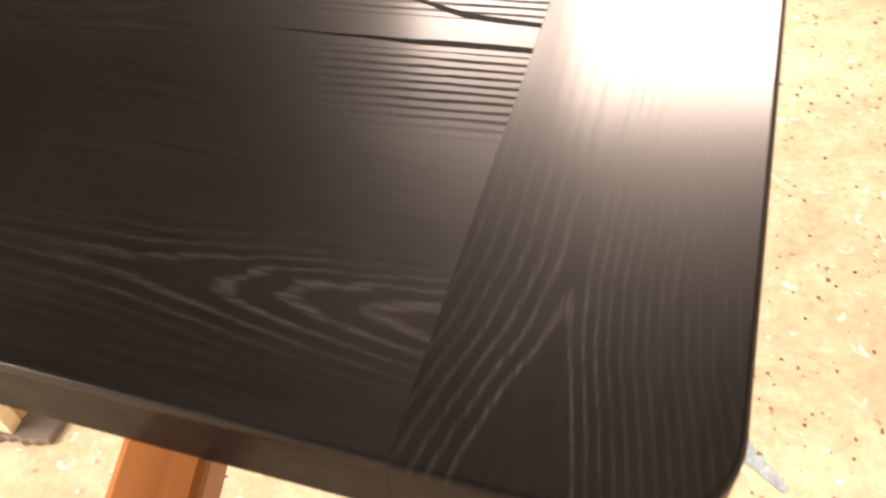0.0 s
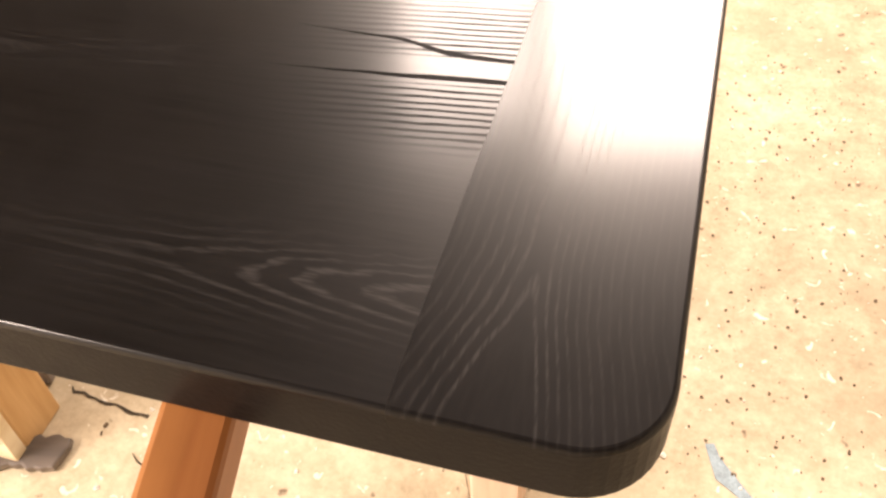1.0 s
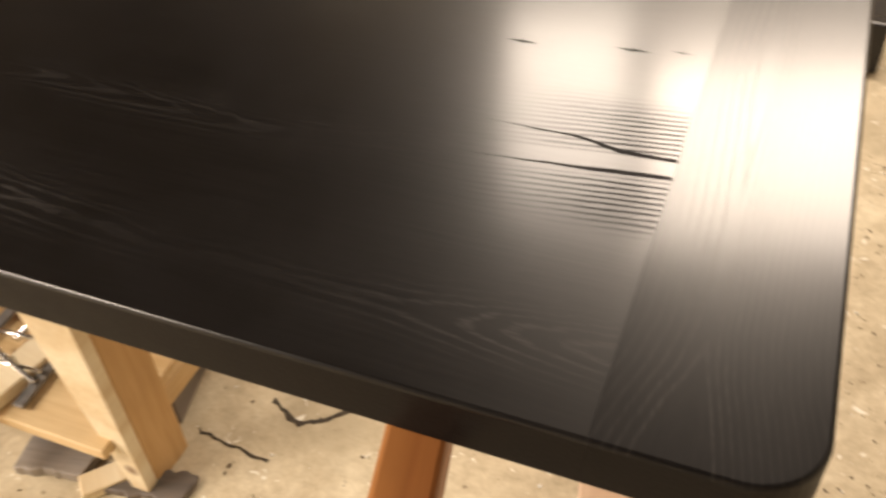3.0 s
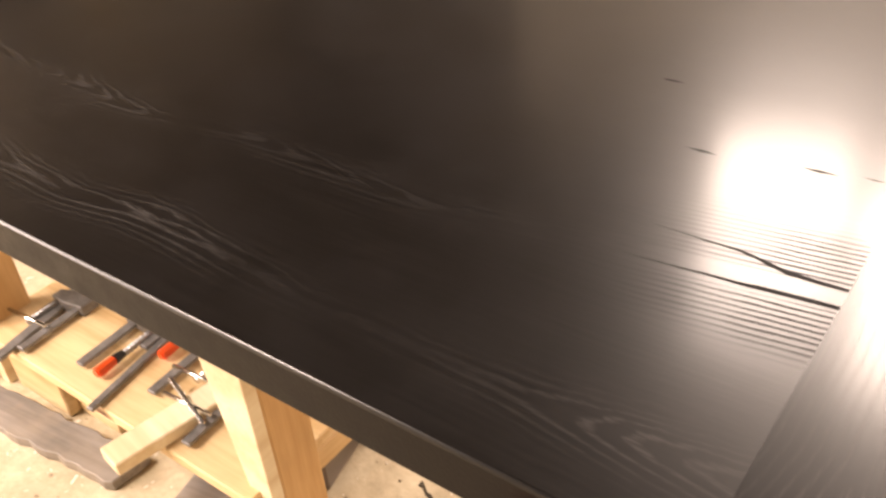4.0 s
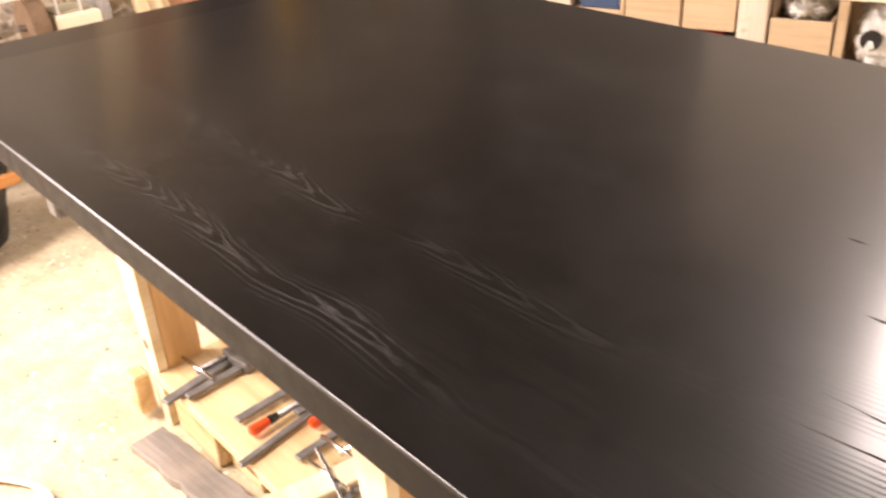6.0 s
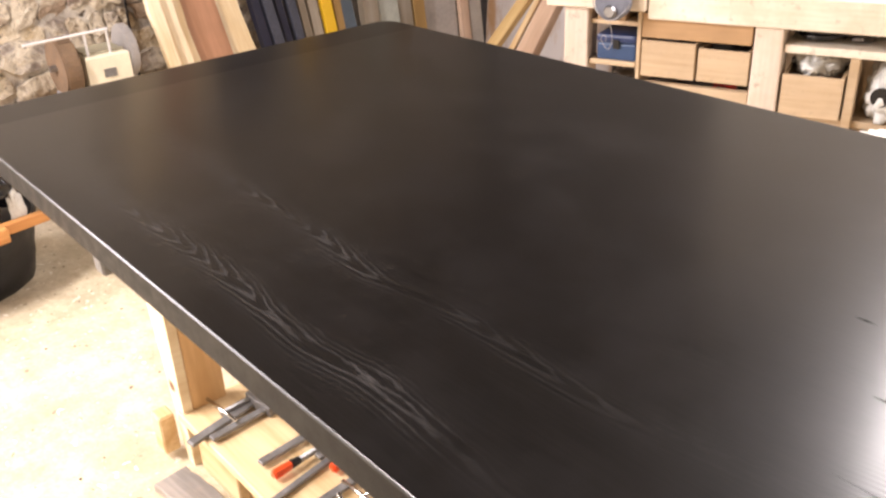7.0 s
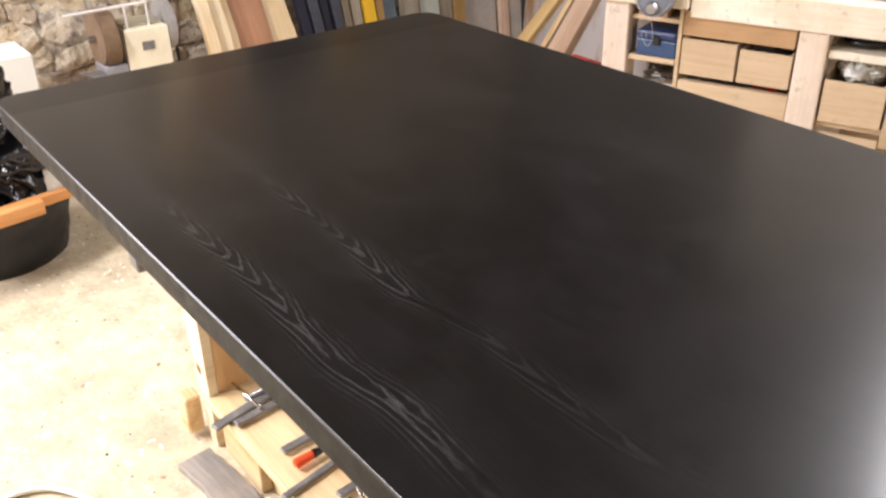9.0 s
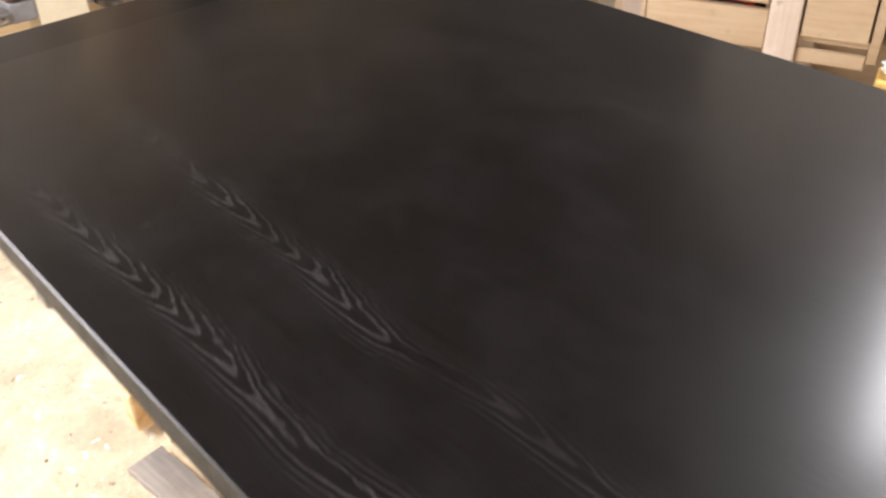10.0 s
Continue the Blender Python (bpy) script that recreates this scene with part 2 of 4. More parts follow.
        matt = math_node(nt, "MAXIMUM", matt, math_node(nt, "MAXIMUM", crack, math_node(nt, "MULTIPLY", rows, 0.95)))
    nt.links.new(math_node(nt, "MULTIPLY_ADD", matt, -0.15 if along == 0 else -0.08, 0.17 if along == 0 else 0.095), b.inputs["Specular IOR Level"])
    # satin sheen of the stained timber under a thin, smoother lacquer
    nt.links.new(math_node(nt, "MULTIPLY_ADD", matt, 0.2, math_node(nt, "MULTIPLY_ADD", pores, 0.05, 0.31)), b.inputs["Roughness"])
    nt.links.new(math_node(nt, "MULTIPLY_ADD", matt, -0.46 if along == 0 else -0.40, 0.48 if along == 0 else 0.43), b.inputs["Coat Weight"])
    nt.links.new(math_node(nt, "MULTIPLY_ADD", cloud, 0.06, 0.145), b.inputs["Coat Roughness"])
    bump(nt, b, math_node(nt, "MULTIPLY_ADD", matt, -0.6, math_node(nt, "MULTIPLY", pores, 0.2)), 0.05, 0.0012)
    return m


def floor_material():
    m, nt, b = mat("worn_floor", 0.75)
    v = coords(nt)
    a, c, e = noise_tex(nt, v, 2.2, 6.0, 0.6), noise_tex(nt, v, 16.0, 5.0, 0.65), noise_tex(nt, v, 70.0, 4.0, 0.7)
    f = math_node(nt, "ADD", math_node(nt, "MULTIPLY", a, 0.4), math_node(nt, "ADD", math_node(nt, "MULTIPLY", c, 0.35), math_node(nt, "MULTIPLY", e, 0.25)))
    col = ramp(nt, f, [(0.36, (0.36, 0.29, 0.19)), (0.5, (0.56, 0.475, 0.335)), (0.62, (0.72, 0.64, 0.48))])
    spots = noise_tex(nt, v, 34.0, 3.0, 0.5)
    col = mix(nt, ramp(nt, spots, [(0.67, (0, 0, 0)), (0.73, (1, 1, 1))]), col, (0.21, 0.155, 0.10))
    blot = noise_tex(nt, v, 3.7, 4.0, 0.6)
    col = mix(nt, math_node(nt, "MULTIPLY", ramp(nt, blot, [(0.50, (0, 0, 0)), (0.66, (1, 1, 1))]), 0.55), col, (0.37, 0.31, 0.21))
    chips = noise_tex(nt, v, 41.0, 2.0, 0.5, 0.8)
    col = mix(nt, ramp(nt, chips, [(0.67, (0, 0, 0)), (0.70, (1, 1, 1))]), col, (0.80, 0.76, 0.66))
    nt.links.new(col, b.inputs["Base Color"])
    bump(nt, b, f, 0.35, 0.006)
    return m


TOP_LONG, TOP_CROSS = stained("black_stained_top", 0), stained("black_stained_end", 1)
FLOOR = floor_material()
TOP_EDGE = plain("matt_stained_edge", (0.010, 0.0088, 0.0085), 0.42, 0.0, 0.35, 40.0, 0.08)
TOP_EDGE.node_tree.nodes["Principled BSDF"].inputs["Specular IOR Level"].default_value = 0.10
PINE_X, PINE_Y, PINE_Z = (timber("pine_" + "xyz"[i], (0.74, 0.56, 0.33), (0.55, 0.36, 0.17), i) for i in range(3))
PINE_LEG = timber("orange_pine", (0.68, 0.45, 0.23), (0.52, 0.31, 0.13), 2)
PALE_PINE = timber("pale_pine", (0.84, 0.74, 0.55), (0.70, 0.56, 0.36), 1)
PINK_Z = timber("pinkish_timber", (0.80, 0.61, 0.48), (0.64, 0.45, 0.34), 2)
BROWN_Y = timber("red_brown_timber", (0.54, 0.23, 0.075), (0.36, 0.13, 0.04), 1, rough=0.4)
BENCH_X = timber("bench_timber", (0.80, 0.75, 0.66), (0.66, 0.58, 0.47), 0, worn=0.6)
BENCH_Z = timber("bench_post", (0.70, 0.61, 0.53), (0.54, 0.44, 0.37), 2, worn=0.6)
BOX_X = timber("plywood", (0.54, 0.41, 0.27), (0.42, 0.30, 0.18), 0, ring=14, knots=False, worn=0.3)
GREY_BROWN = timber("pinkish_dirty_wood", (0.50, 0.38, 0.30), (0.32, 0.23, 0.18), 0)
GREY_WOOD = timber("weathered_board", (0.31, 0.285, 0.27), (0.15, 0.14, 0.13), 0, worn=0.22)
# dirty boards, and also the dark colour for shaded gaps
DIRTY_SHADE = timber("dirty_or_shade_wood", (0.20, 0.165, 0.14), (0.10, 0.085, 0.075), 0)
STEEL = plain("dull_steel", (0.30, 0.30, 0.31), 0.38, 1.0)
IRON = plain("grey_iron", (0.21, 0.205, 0.205), 0.5, 0.6, 0.4, 30.0, 0.3)
CHROME = plain("bright_steel", (0.7, 0.7, 0.7), 0.15, 1.0, 0.08)
ORANGE = plain("orange_plastic", (0.75, 0.09, 0.02), 0.35, 0.0, 0.12)
RED = plain("red_plastic", (0.55, 0.03, 0.02), 0.4)
BLUE = plain("blue_plastic", (0.022, 0.055, 0.14), 0.4)
NAVY = plain("navy_paint", (0.012, 0.014, 0.035), 0.35)
BLACK = plain("black_plastic", (0.008, 0.008, 0.010), 0.3, 0.0, 0.3, 14.0, 0.3)
WHITE = plain("white_card", (0.80, 0.78, 0.72), 0.7, 0.0, 0.05)
CREAM = plain("cream_enamel", (0.82, 0.75, 0.58), 0.4, 0.0, 0.1)
YELLOW = plain("yellow_paint", (0.80, 0.50, 0.02), 0.4, 0.0, 0.1)
WHITE_STEEL = plain("bright_zinc", (0.82, 0.82, 0.84), 0.35, 0.6, 0.08)
GREY_CORD = plain("grey_cord", (0.26, 0.25, 0.26), 0.6)
STONE_WHEEL = plain("grindstone", (0.18, 0.115, 0.068), 0.9, 0.0, 0.35, 20, 0.5)
PLASTER = plain("limewash", (0.66, 0.60, 0.50), 0.9, 0.0, 0.12, 2.0, 0.4)
# north wall tones carry light: lamp glow behind the bench, shade in the corner
LAMPLIT_WALL = plain("lamplit_whitewash", (0.60, 0.56, 0.49), 0.9, 0.0, 0.25, 2.5, 0.4)
CORNER_SHADE = plain("corner_shade_wall", (0.17, 0.155, 0.14), 0.9, 0.0, 0.35, 3.0, 0.4)
CEILING = plain("ceiling_boards", (0.13, 0.11, 0.09), 0.9, 0.0, 0.05, 1.0, 0.1)
CRACK = plain("crack_dirt", (0.055, 0.042, 0.028), 0.95, 0.0, 0.4, 40.0)


def mortar_material():
    """Lime mortar between the stones: cream smears and dark hollows."""
    m, nt, b = mat("lime_mortar", 0.95)
    where = nt.nodes.new("ShaderNodeNewGeometry").outputs["Position"]
    lime = noise_tex(nt, where, 7.0, 7.0, 0.70, 0.6)
    col = ramp(nt, lime, [(0.38, (0.32, 0.28, 0.24)), (0.48, (0.54, 0.49, 0.43)), (0.58, (0.74, 0.69, 0.61))])
    pits = noise_tex(nt, where, 24.0, 5.0, 0.7)
    col = mix(nt, ramp(nt, pits, [(0.56, (0, 0, 0)), (0.68, (1, 1, 1))]), col, (0.10, 0.075, 0.055))
    nt.links.new(col, b.inputs["Base Color"])
    bump(nt, b, math_node(nt, "SUBTRACT", lime, math_node(nt, "MULTIPLY", pits, 0.7)), 1.0, 0.03)
    return m


MORTAR = mortar_material()


def part(name, bm, material, parent=None, label="", smooth=False):
    me = bpy.data.meshes.new(name)
    bm.to_mesh(me)
    bm.free()
    me.materials.append(material)
    if smooth:
        for p in me.polygons:
            p.use_smooth = True
    ob = new(name, me)
    if parent is not None:
        ob.parent = parent
    return tagged(ob, label) if label else ob


def thing(name, m, label, category, group="", kind=""):
    ob = new(name)
    ob.empty_display_size = 0.05
    ob.matrix_world = m
    return tagged(ob, label, category, group, kind)


def box(x0, x1, y0, y1, z0, z1, bev=0.003, seg=1, bm=None):
    """A block with softened edges, added to bm."""
    bm = bm or bmesh.new()
    t = bmesh.new()
    bmesh.ops.create_cube(t, size=1, matrix=Matrix.Translation(((x0 + x1) / 2, (y0 + y1) / 2, (z0 + z1) / 2)) @ Matrix.Diagonal((abs(x1 - x0), abs(y1 - y0), abs(z1 - z0), 1)))
    if bev:
        bmesh.ops.bevel(t, geom=t.edges[:], offset=bev, segments=seg, affect="EDGES", profile=0.5)
    join(bm, t)
    return bm


def join(bm, t, m=None):
    me = bpy.data.meshes.new("join")
    if m is not None:
        t.transform(m)
    t.to_mesh(me)
    t.free()
    bm.from_mesh(me)
    bpy.data.meshes.remove(me)
    return bm


def rod(a, b, r, r2=None, seg=14, bm=None, bev=0.0):
    """A round bar from a to b."""
    bm = bm or bmesh.new()
    a, b = Vector(a), Vector(b)
    t = bmesh.new()
    bmesh.ops.create_cone(t, cap_ends=True, segments=seg, radius1=r, radius2=r if r2 is None else r2, depth=(b - a).length)
    if bev:
        bmesh.ops.bevel(t, geom=[e for e in t.edges if not (abs(e.verts[0].co.z - e.verts[1].co.z) > 1e-5)], offset=bev, segments=2, affect="EDGES")
    return join(bm, t, Matrix.Translation((a + b) / 2) @ (b - a).to_track_quat("Z", "Y").to_matrix().to_4x4())


def slab(outline, z0, z1, bev=0.0, seg=2, sharp=()):
    """An upright prism over an outline, with softened rims."""
    bm = bmesh.new()
    f = bm.faces.new([bm.verts.new((x, y, z0)) for x, y in outline])
    bm.normal_update()
    if f.normal.z > 0:
        f.normal_flip()
    top = [v for v in bmesh.ops.extrude_face_region(bm, geom=[f])["geom"] if isinstance(v, bmesh.types.BMVert)]
    bmesh.ops.translate(bm, verts=top, vec=(0, 0, z1 - z0))
    bmesh.ops.recalc_face_normals(bm, faces=bm.faces[:])
    if bev:
        rim = [e for e in bm.edges if abs(e.verts[0].co.z - e.verts[1].co.z) < 1e-6 and not any(abs(e.verts[0].co.x - x) + abs(e.verts[1].co.x - x) < 1e-4 for x in sharp)]
        bmesh.ops.bevel(bm, geom=rim, offset=bev, segments=seg, affect="EDGES", profile=0.5)
    return bm


def arc(cx, cy, r, a0, a1, n=10):
    return [(cx + r * math.cos(radians(a0 + (a1 - a0) * i / n)), cy + r * math.sin(radians(a0 + (a1 - a0) * i / n))) for i in range(n + 1)]


# ---- the room ----
X0, X1, Y0, Y1, ZC = -3.62, 2.6, -2.4, 2.95, 2.45
tagged(part("floor", box(X0 - 0.2, X1 + 0.2, Y0 - 0.2, Y1 + 0.2, -0.12, 0.0, 0), FLOOR), "cream worn workshop floor with specks of dirt", "floor", kind="structure")
tagged(part("ceiling", box(X0 - 0.2, X1 + 0.2, Y0 - 0.2, Y1 + 0.2, ZC, ZC + 0.12, 0), CEILING), "dim boarded workshop ceiling", "ceiling", kind="structure")
wall_west = tagged(part("wall_west", box(X0 - 0.2, X0, Y0 - 0.2, Y1 + 0.2, 0, ZC, 0), MORTAR), "rubble stone wall bedded in lime mortar", "wall", kind="structure")
# one wall in two tones: the corner part is darkened to read as shade
tagged(part("wall_north_west", box(X0, -2.1, Y1, Y1 + 0.2, 0, ZC, 0), CORNER_SHADE), "workshop wall in the corner, coloured dark as corner shade", "wall", kind="structure")
tagged(part("wall_north", box(-2.1, X1, Y1, Y1 + 0.2, 0, ZC, 0), LAMPLIT_WALL), "whitewashed workshop wall behind the bench, lightened as if lamplit", "wall", kind="structure")
tagged(part("wall_east", box(X1, X1 + 0.2, Y0 - 0.2, Y1 + 0.2, 0, ZC, 0), PLASTER), "plain limewashed workshop wall", "wall", kind="structure")
tagged(part("wall_south", box(X0, X1, Y0 - 0.2, Y0, 0, ZC, 0), PLASTER), "plain limewashed workshop wall", "wall", kind="structure")

# ---- the table top ----
L, W, TOP, UNDER, END, RAD = 1.74, 0.967, 0.80, 0.7615, 0.113, 0.041
table = thing("table_top", pose(0, 0, 0), "large black-stained wooden table top on trestles", "table top")
part("field_panel", slab([(-L + END + 0.0001, 0), (-END - 0.0001, 0), (-END - 0.0001, W), (-L + END + 0.0001, W)], UNDER, TOP, 0.003, 4, (-L + END + 0.0001, -END - 0.0001)), TOP_LONG, table)
right_end = [(-END, 0)] + arc(-RAD, RAD, RAD, -90, 0) + arc(-RAD, W - RAD, RAD, 0, 90) + [(-END, W)]
part("breadboard_end", slab(right_end, UNDER, TOP, 0.003, 4, (-END,)), TOP_CROSS, table, "black-stained end board with cross grain")
left_end = [(-L + END, W)] + arc(-L + RAD, W - RAD, RAD, 90, 180) + arc(-L + RAD, RAD, RAD, 180, 270) + [(-L + END, 0)]
part("breadboard_end", slab(left_end, UNDER, TOP, 0.003, 4, (-L + END,)), TOP_CROSS, table, "black-stained end board with cross grain")
# the rounded rims shade as curves, the broad faces stay flat
for ob in table.children:
    ob.data.materials.append(TOP_EDGE)
    for e in ob.data.edges:
        xs = [ob.data.vertices[i].co.x for i in e.vertices]
        e.use_edge_sharp = any(max(abs(x - s) for x in xs) < 0.0004 for s in (-END, -L + END))
    for p in ob.data.polygons:
        p.material_index = 1 if p.normal.z < 0.15 else 0
        p.use_smooth = p.area < 0.012 and len(p.vertices) == 4 and 0.02 < abs(p.normal.z) < 0.98

# ---- supports ----
trestle = thing("trestle", pose(-0.2, 0, 0), "trestle with a red-brown beam and pinkish legs", "trestle")
beam = part("beam", box(-0.0185, 0.0185, -0.21, 0.62, 0.733, UNDER - 0.001, 0.004, 2), BROWN_Y, trestle, "red-brown varnished beam")
beam.matrix_basis = pose(-0.018, 0.05, 0, 0, 0, 12)
for yy in (0.34, 0.72):
    part("leg", box(0.024, 0.090, yy, yy + 0.07, 0, 0.699, 0.004), PINK_Z, trestle)
    part("brace", box(-0.10, 0.090, yy + 0.01, yy + 0.06, 0.70, 0.732, 0.003), PINE_X, trestle)

stand = thing("work_stand", pose(0, 0, 0), "pine stand with a low shelf under the table top", "stand")
LEG_X, LEG_Y = (-1.55, -0.80), ((0.250, 0.328), (0.266, 0.345))
for xx, (ya, yb) in zip(LEG_X, LEG_Y):
    # each front leg is two planks: an upright, and a tapered one that widens towards the top
    part("leg", box(xx - 0.022, xx, ya + 0.001, yb, 0, 0.70, 0.003), PINE_LEG, stand)
    taper = slab([(xx - 0.030, 0.0), (xx, 0.0), (xx, 0.70), (xx - 0.185, 0.70), (xx - 0.085, 0.40)], 0, 0.022, 0.002)
    taper.transform(Matrix(((1, 0, 0, 0), (0, 0, 1, ya - 0.022), (0, 1, 0, 0), (0, 0, 0, 1))))
    bmesh.ops.recalc_face_normals(taper, faces=taper.faces[:])
    part("leg_plank", taper, PALE_PINE, stand, "pale tapered plank on the leg")
    part("leg", box(xx - 0.05, xx, 0.74, 0.83, 0, 0.70, 0.003), PINE_Z, stand)
    part("cross_rail", box(xx - 0.05, xx, 0.2, 0.87, 0.701, UNDER - 0.001, 0.003), PINE_Y, stand)
    part("low_rail", box(xx - 0.06, xx - 0.024, 0.33, 0.85, 0.07, 0.115, 0.003), PINE_Y, stand)
part("shelf", box(-1.572, -0.825, 0.222, 0.44, 0.116, 0.138, 0.002), PINE_X, stand)
part("shelf", box(-1.572, -0.825, 0.444, 0.66, 0.116, 0.138, 0.002), PINE_X, stand)
part("shelf", box(-1.572, -0.825, 0.664, 0.86, 0.116, 0.138, 0.002), PINE_X, stand)
part("foot_board", box(-1.53, -1.36, 0.238, 0.262, 0.001, 0.115, 0.003), PINE_X, stand)
part("floor_board", box(-1.53, -1.24, 0.262, 0.45, 0.001, 0.03, 0.003), PINE_X, stand)
part("end_block", box(-1.645, -1.60, 0.190, 0.226, 0.02, 0.115, 0.004), PINE_X, stand)


# ---- clamps on the low shelf ----
def f_clamp(a, b, handle, label, screw=STEEL, rust=None, jaw=-1):
    """A bar clamp lying flat from a to b on the shelf; handle: None or its plastic; jaw: the side its jaws reach to."""
    a, b = Vector((*a, 0)), Vector((*b, 0))
    n = (b - a).length
    ob = thing("bar_clamp", Matrix.Translation((a.x, a.y, 0.139)) @ (b - a).to_track_quat("X", "Z").to_matrix().to_4x4(), label, "clamp", "clamps on the shelf")
    side = lambda pts: [(x, y * -jaw) for x, y in pts]
    part("bar", box(0, n, -0.009, 0.009, 0.006, 0.014, 0.001), IRON, ob)
    part("fixed_jaw", slab(side([(n - 0.022, 0.012), (n, 0.012), (n - 0.004, -0.062), (n - 0.018, -0.066), (n - 0.03, -0.055)]), 0.0, 0.02, 0.003), IRON, ob)
    part("sliding_jaw", slab(side([(0.125, 0.02), (0.160, 0.02), (0.157, -0.03), (0.147, -0.066), (0.125, -0.066), (0.12, -0.03)]), 0.0, 0.024, 0.003), rust or IRON, ob)
    bm = rod((0.055, 0.052 * jaw, 0.013), (0.235, 0.052 * jaw, 0.013), 0.006, seg=10)
    for k in range(18):
        rod((0.060 + k * 0.0095, 0.052 * jaw, 0.013), (0.064 + k * 0.0095, 0.052 * jaw, 0.013), 0.0072, 0.0060, 8, bm)
    part("screw", bm, screw, ob, smooth=True)
    part("pad", rod((0.235, 0.052 * jaw, 0.014), (0.244, 0.052 * jaw, 0.014), 0.014, 0.011), STEEL, ob)
    if handle is not None:
        y = 0.052 * jaw
        bm = rod((-0.006, y, 0.015), (0.036, y, 0.015), 0.0105, 0.0092, 8, bev=0.003)
        part("handle", bm, handle, ob, "orange plastic handle")
        part("ferrule", rod((0.037, y, 0.015), (0.055, y, 0.014), 0.0095, 0.0075, 10), BLACK, ob, "black plastic ferrule")
    else:
        part("tommy_bar", rod((0.058, 0.052 * jaw - 0.055, 0.022), (0.058, 0.052 * jaw + 0.055, 0.022), 0.004, seg=8), CHROME, ob, "bright steel tommy bar", smooth=True)
    return ob


def bar(name, a, b, w, z, material, label):
    """A flat steel bar lying on the shelf from a to b."""
    a, b = Vector((*a, 0)), Vector((*b, 0))
    ob = tagged(part(name, box(0, (b - a).length, -w / 2, w / 2, 0, 0.009, 0.0015), material), label, "clamp bar", "clamps on the shelf")
    ob.matrix_world = Matrix.Translation((a.x, a.y, z)) @ (b - a).to_track_quat("X", "Z").to_matrix().to_4x4()
    return ob


RUST = plain("rusty_red_iron", (0.20, 0.045, 0.03), 0.6, 0.3)
bar("clamp_bar", (-1.443, 0.190), (-1.512, 0.52), 0.022, 0.141, IRON, "long grey clamp bar lying over the shelf's edge")
f_clamp((-1.424, 0.228), (-1.452, 0.60), None, "grey iron bar clamp beside another bar", jaw=1)
f_clamp((-1.293, 0.262), (-1.318, 0.60), ORANGE, "steel bar clamp with an orange handle")
bar("clamp_bar", (-1.185, 0.205), (-1.238, 0.50), 0.014, 0.141, IRON, "thin grey clamp bar lying over the shelf's edge")
f_clamp((-1.232, 0.352), (-1.262, 0.72), ORANGE, "steel bar clamp with an orange handle, farther back")
f_clamp((-1.125, 0.285), (-1.150, 0.60), None, "dark iron clamp with a rusty red jaw", CHROME, RUST)
f_clamp((-0.985, 0.240), (-1.010, 0.58), None, "grey clamp beside the stand's leg", CHROME, jaw=1)
tagged(part("steel_pin", rod((-1.100, 0.312, 0.172), (-0.984, 0.280, 0.158), 0.0045, seg=10, bev=0.001), CHROME), "bright steel pin lying across the clamps", "pin")

# a pale batten that juts out over the shelf's edge
batten = tagged(part("pine_batten", box(0, 0.40, -0.027, 0.027, 0, 0.024, 0.002), PALE_PINE), "pale pine batten sticking out over the shelf", "batten")
batten.matrix_world = pose(-1.055, 0.150, 0.139, 0, 0, 80)


def old_plank(n, w, t, seed, material, name, label):
    """A worn plank: uneven edges, chewed ends."""
    r = random.Random(seed)
    steps = 16
    low = [(n * k / steps, -w / 2 + r.uniform(-0.004, 0.004)) for k in range(steps + 1)]
    high = [(n * k / steps, w / 2 + r.uniform(-0.004, 0.004)) for k in range(steps, -1, -1)]
    ends = [(n + r.uniform(-0.006, 0.008), 0.2 * w), ]
    return tagged(part(name, slab(low[:-1] + [(n - 0.01, -w * 0.45)] + ends + high, 0, t, 0.003), material), label, "plank")


plank = old_plank(0.40, 0.074, 0.022, 3, GREY_WOOD, "weathered_plank", "weathered grey plank lying on the floor")
plank.matrix_world = pose(-1.535, 0.168, 0.001, 0, 0, 6)
plank_end = old_plank(0.125, 0.075, 0.02, 4, GREY_WOOD, "weathered_plank", "short weathered grey plank lying on the floor")
plank_end.matrix_world = pose(-1.035, 0.245, 0.001, 0, 0, 12)
brown_plank = old_plank(0.26, 0.06, 0.016, 9, GREY_BROWN, "dirty_plank", "pinkish-brown dirty plank under the shelf")
brown_plank.matrix_world = pose(-1.10, 0.315, 0.001, 0, 0, 10)
dark_board = old_plank(0.15, 0.05, 0.014, 5, DIRTY_SHADE, "dirty_board", "dark dirty board on the floor")
dark_board.matrix_world = pose(-0.89, 0.243, 0.001, 0, 0, 12)
side_batten = tagged(part("pine_batten", box(0, 0.13, -0.02, 0.02, 0, 0.02, 0.002), PALE_PINE), "short pale batten lying by the stand's leg", "batten")
side_batten.matrix_world = pose(-0.905, 0.215, 0.001, 0, 0, 48)
tagged(part("card_sheet", slab([(-0.45, 0.50), (-0.33, 0.495), (-0.31, 0.58), (-0.43, 0.60)], 0.001, 0.004), WHITE), "white sheet of card on the floor", "card")
# dark piece on edge stands in for the leg's shadow and a plank behind
shadow_board = tagged(part("dirty_board", box(0, 0.155, -0.012, 0.012, 0, 0.10, 0.003), DIRTY_SHADE), "dark board on edge, standing in for a plank and shadow behind a leg", "board")
shadow_board.matrix_world = pose(-0.845, 0.372, 0.001, 0, 0, 103)


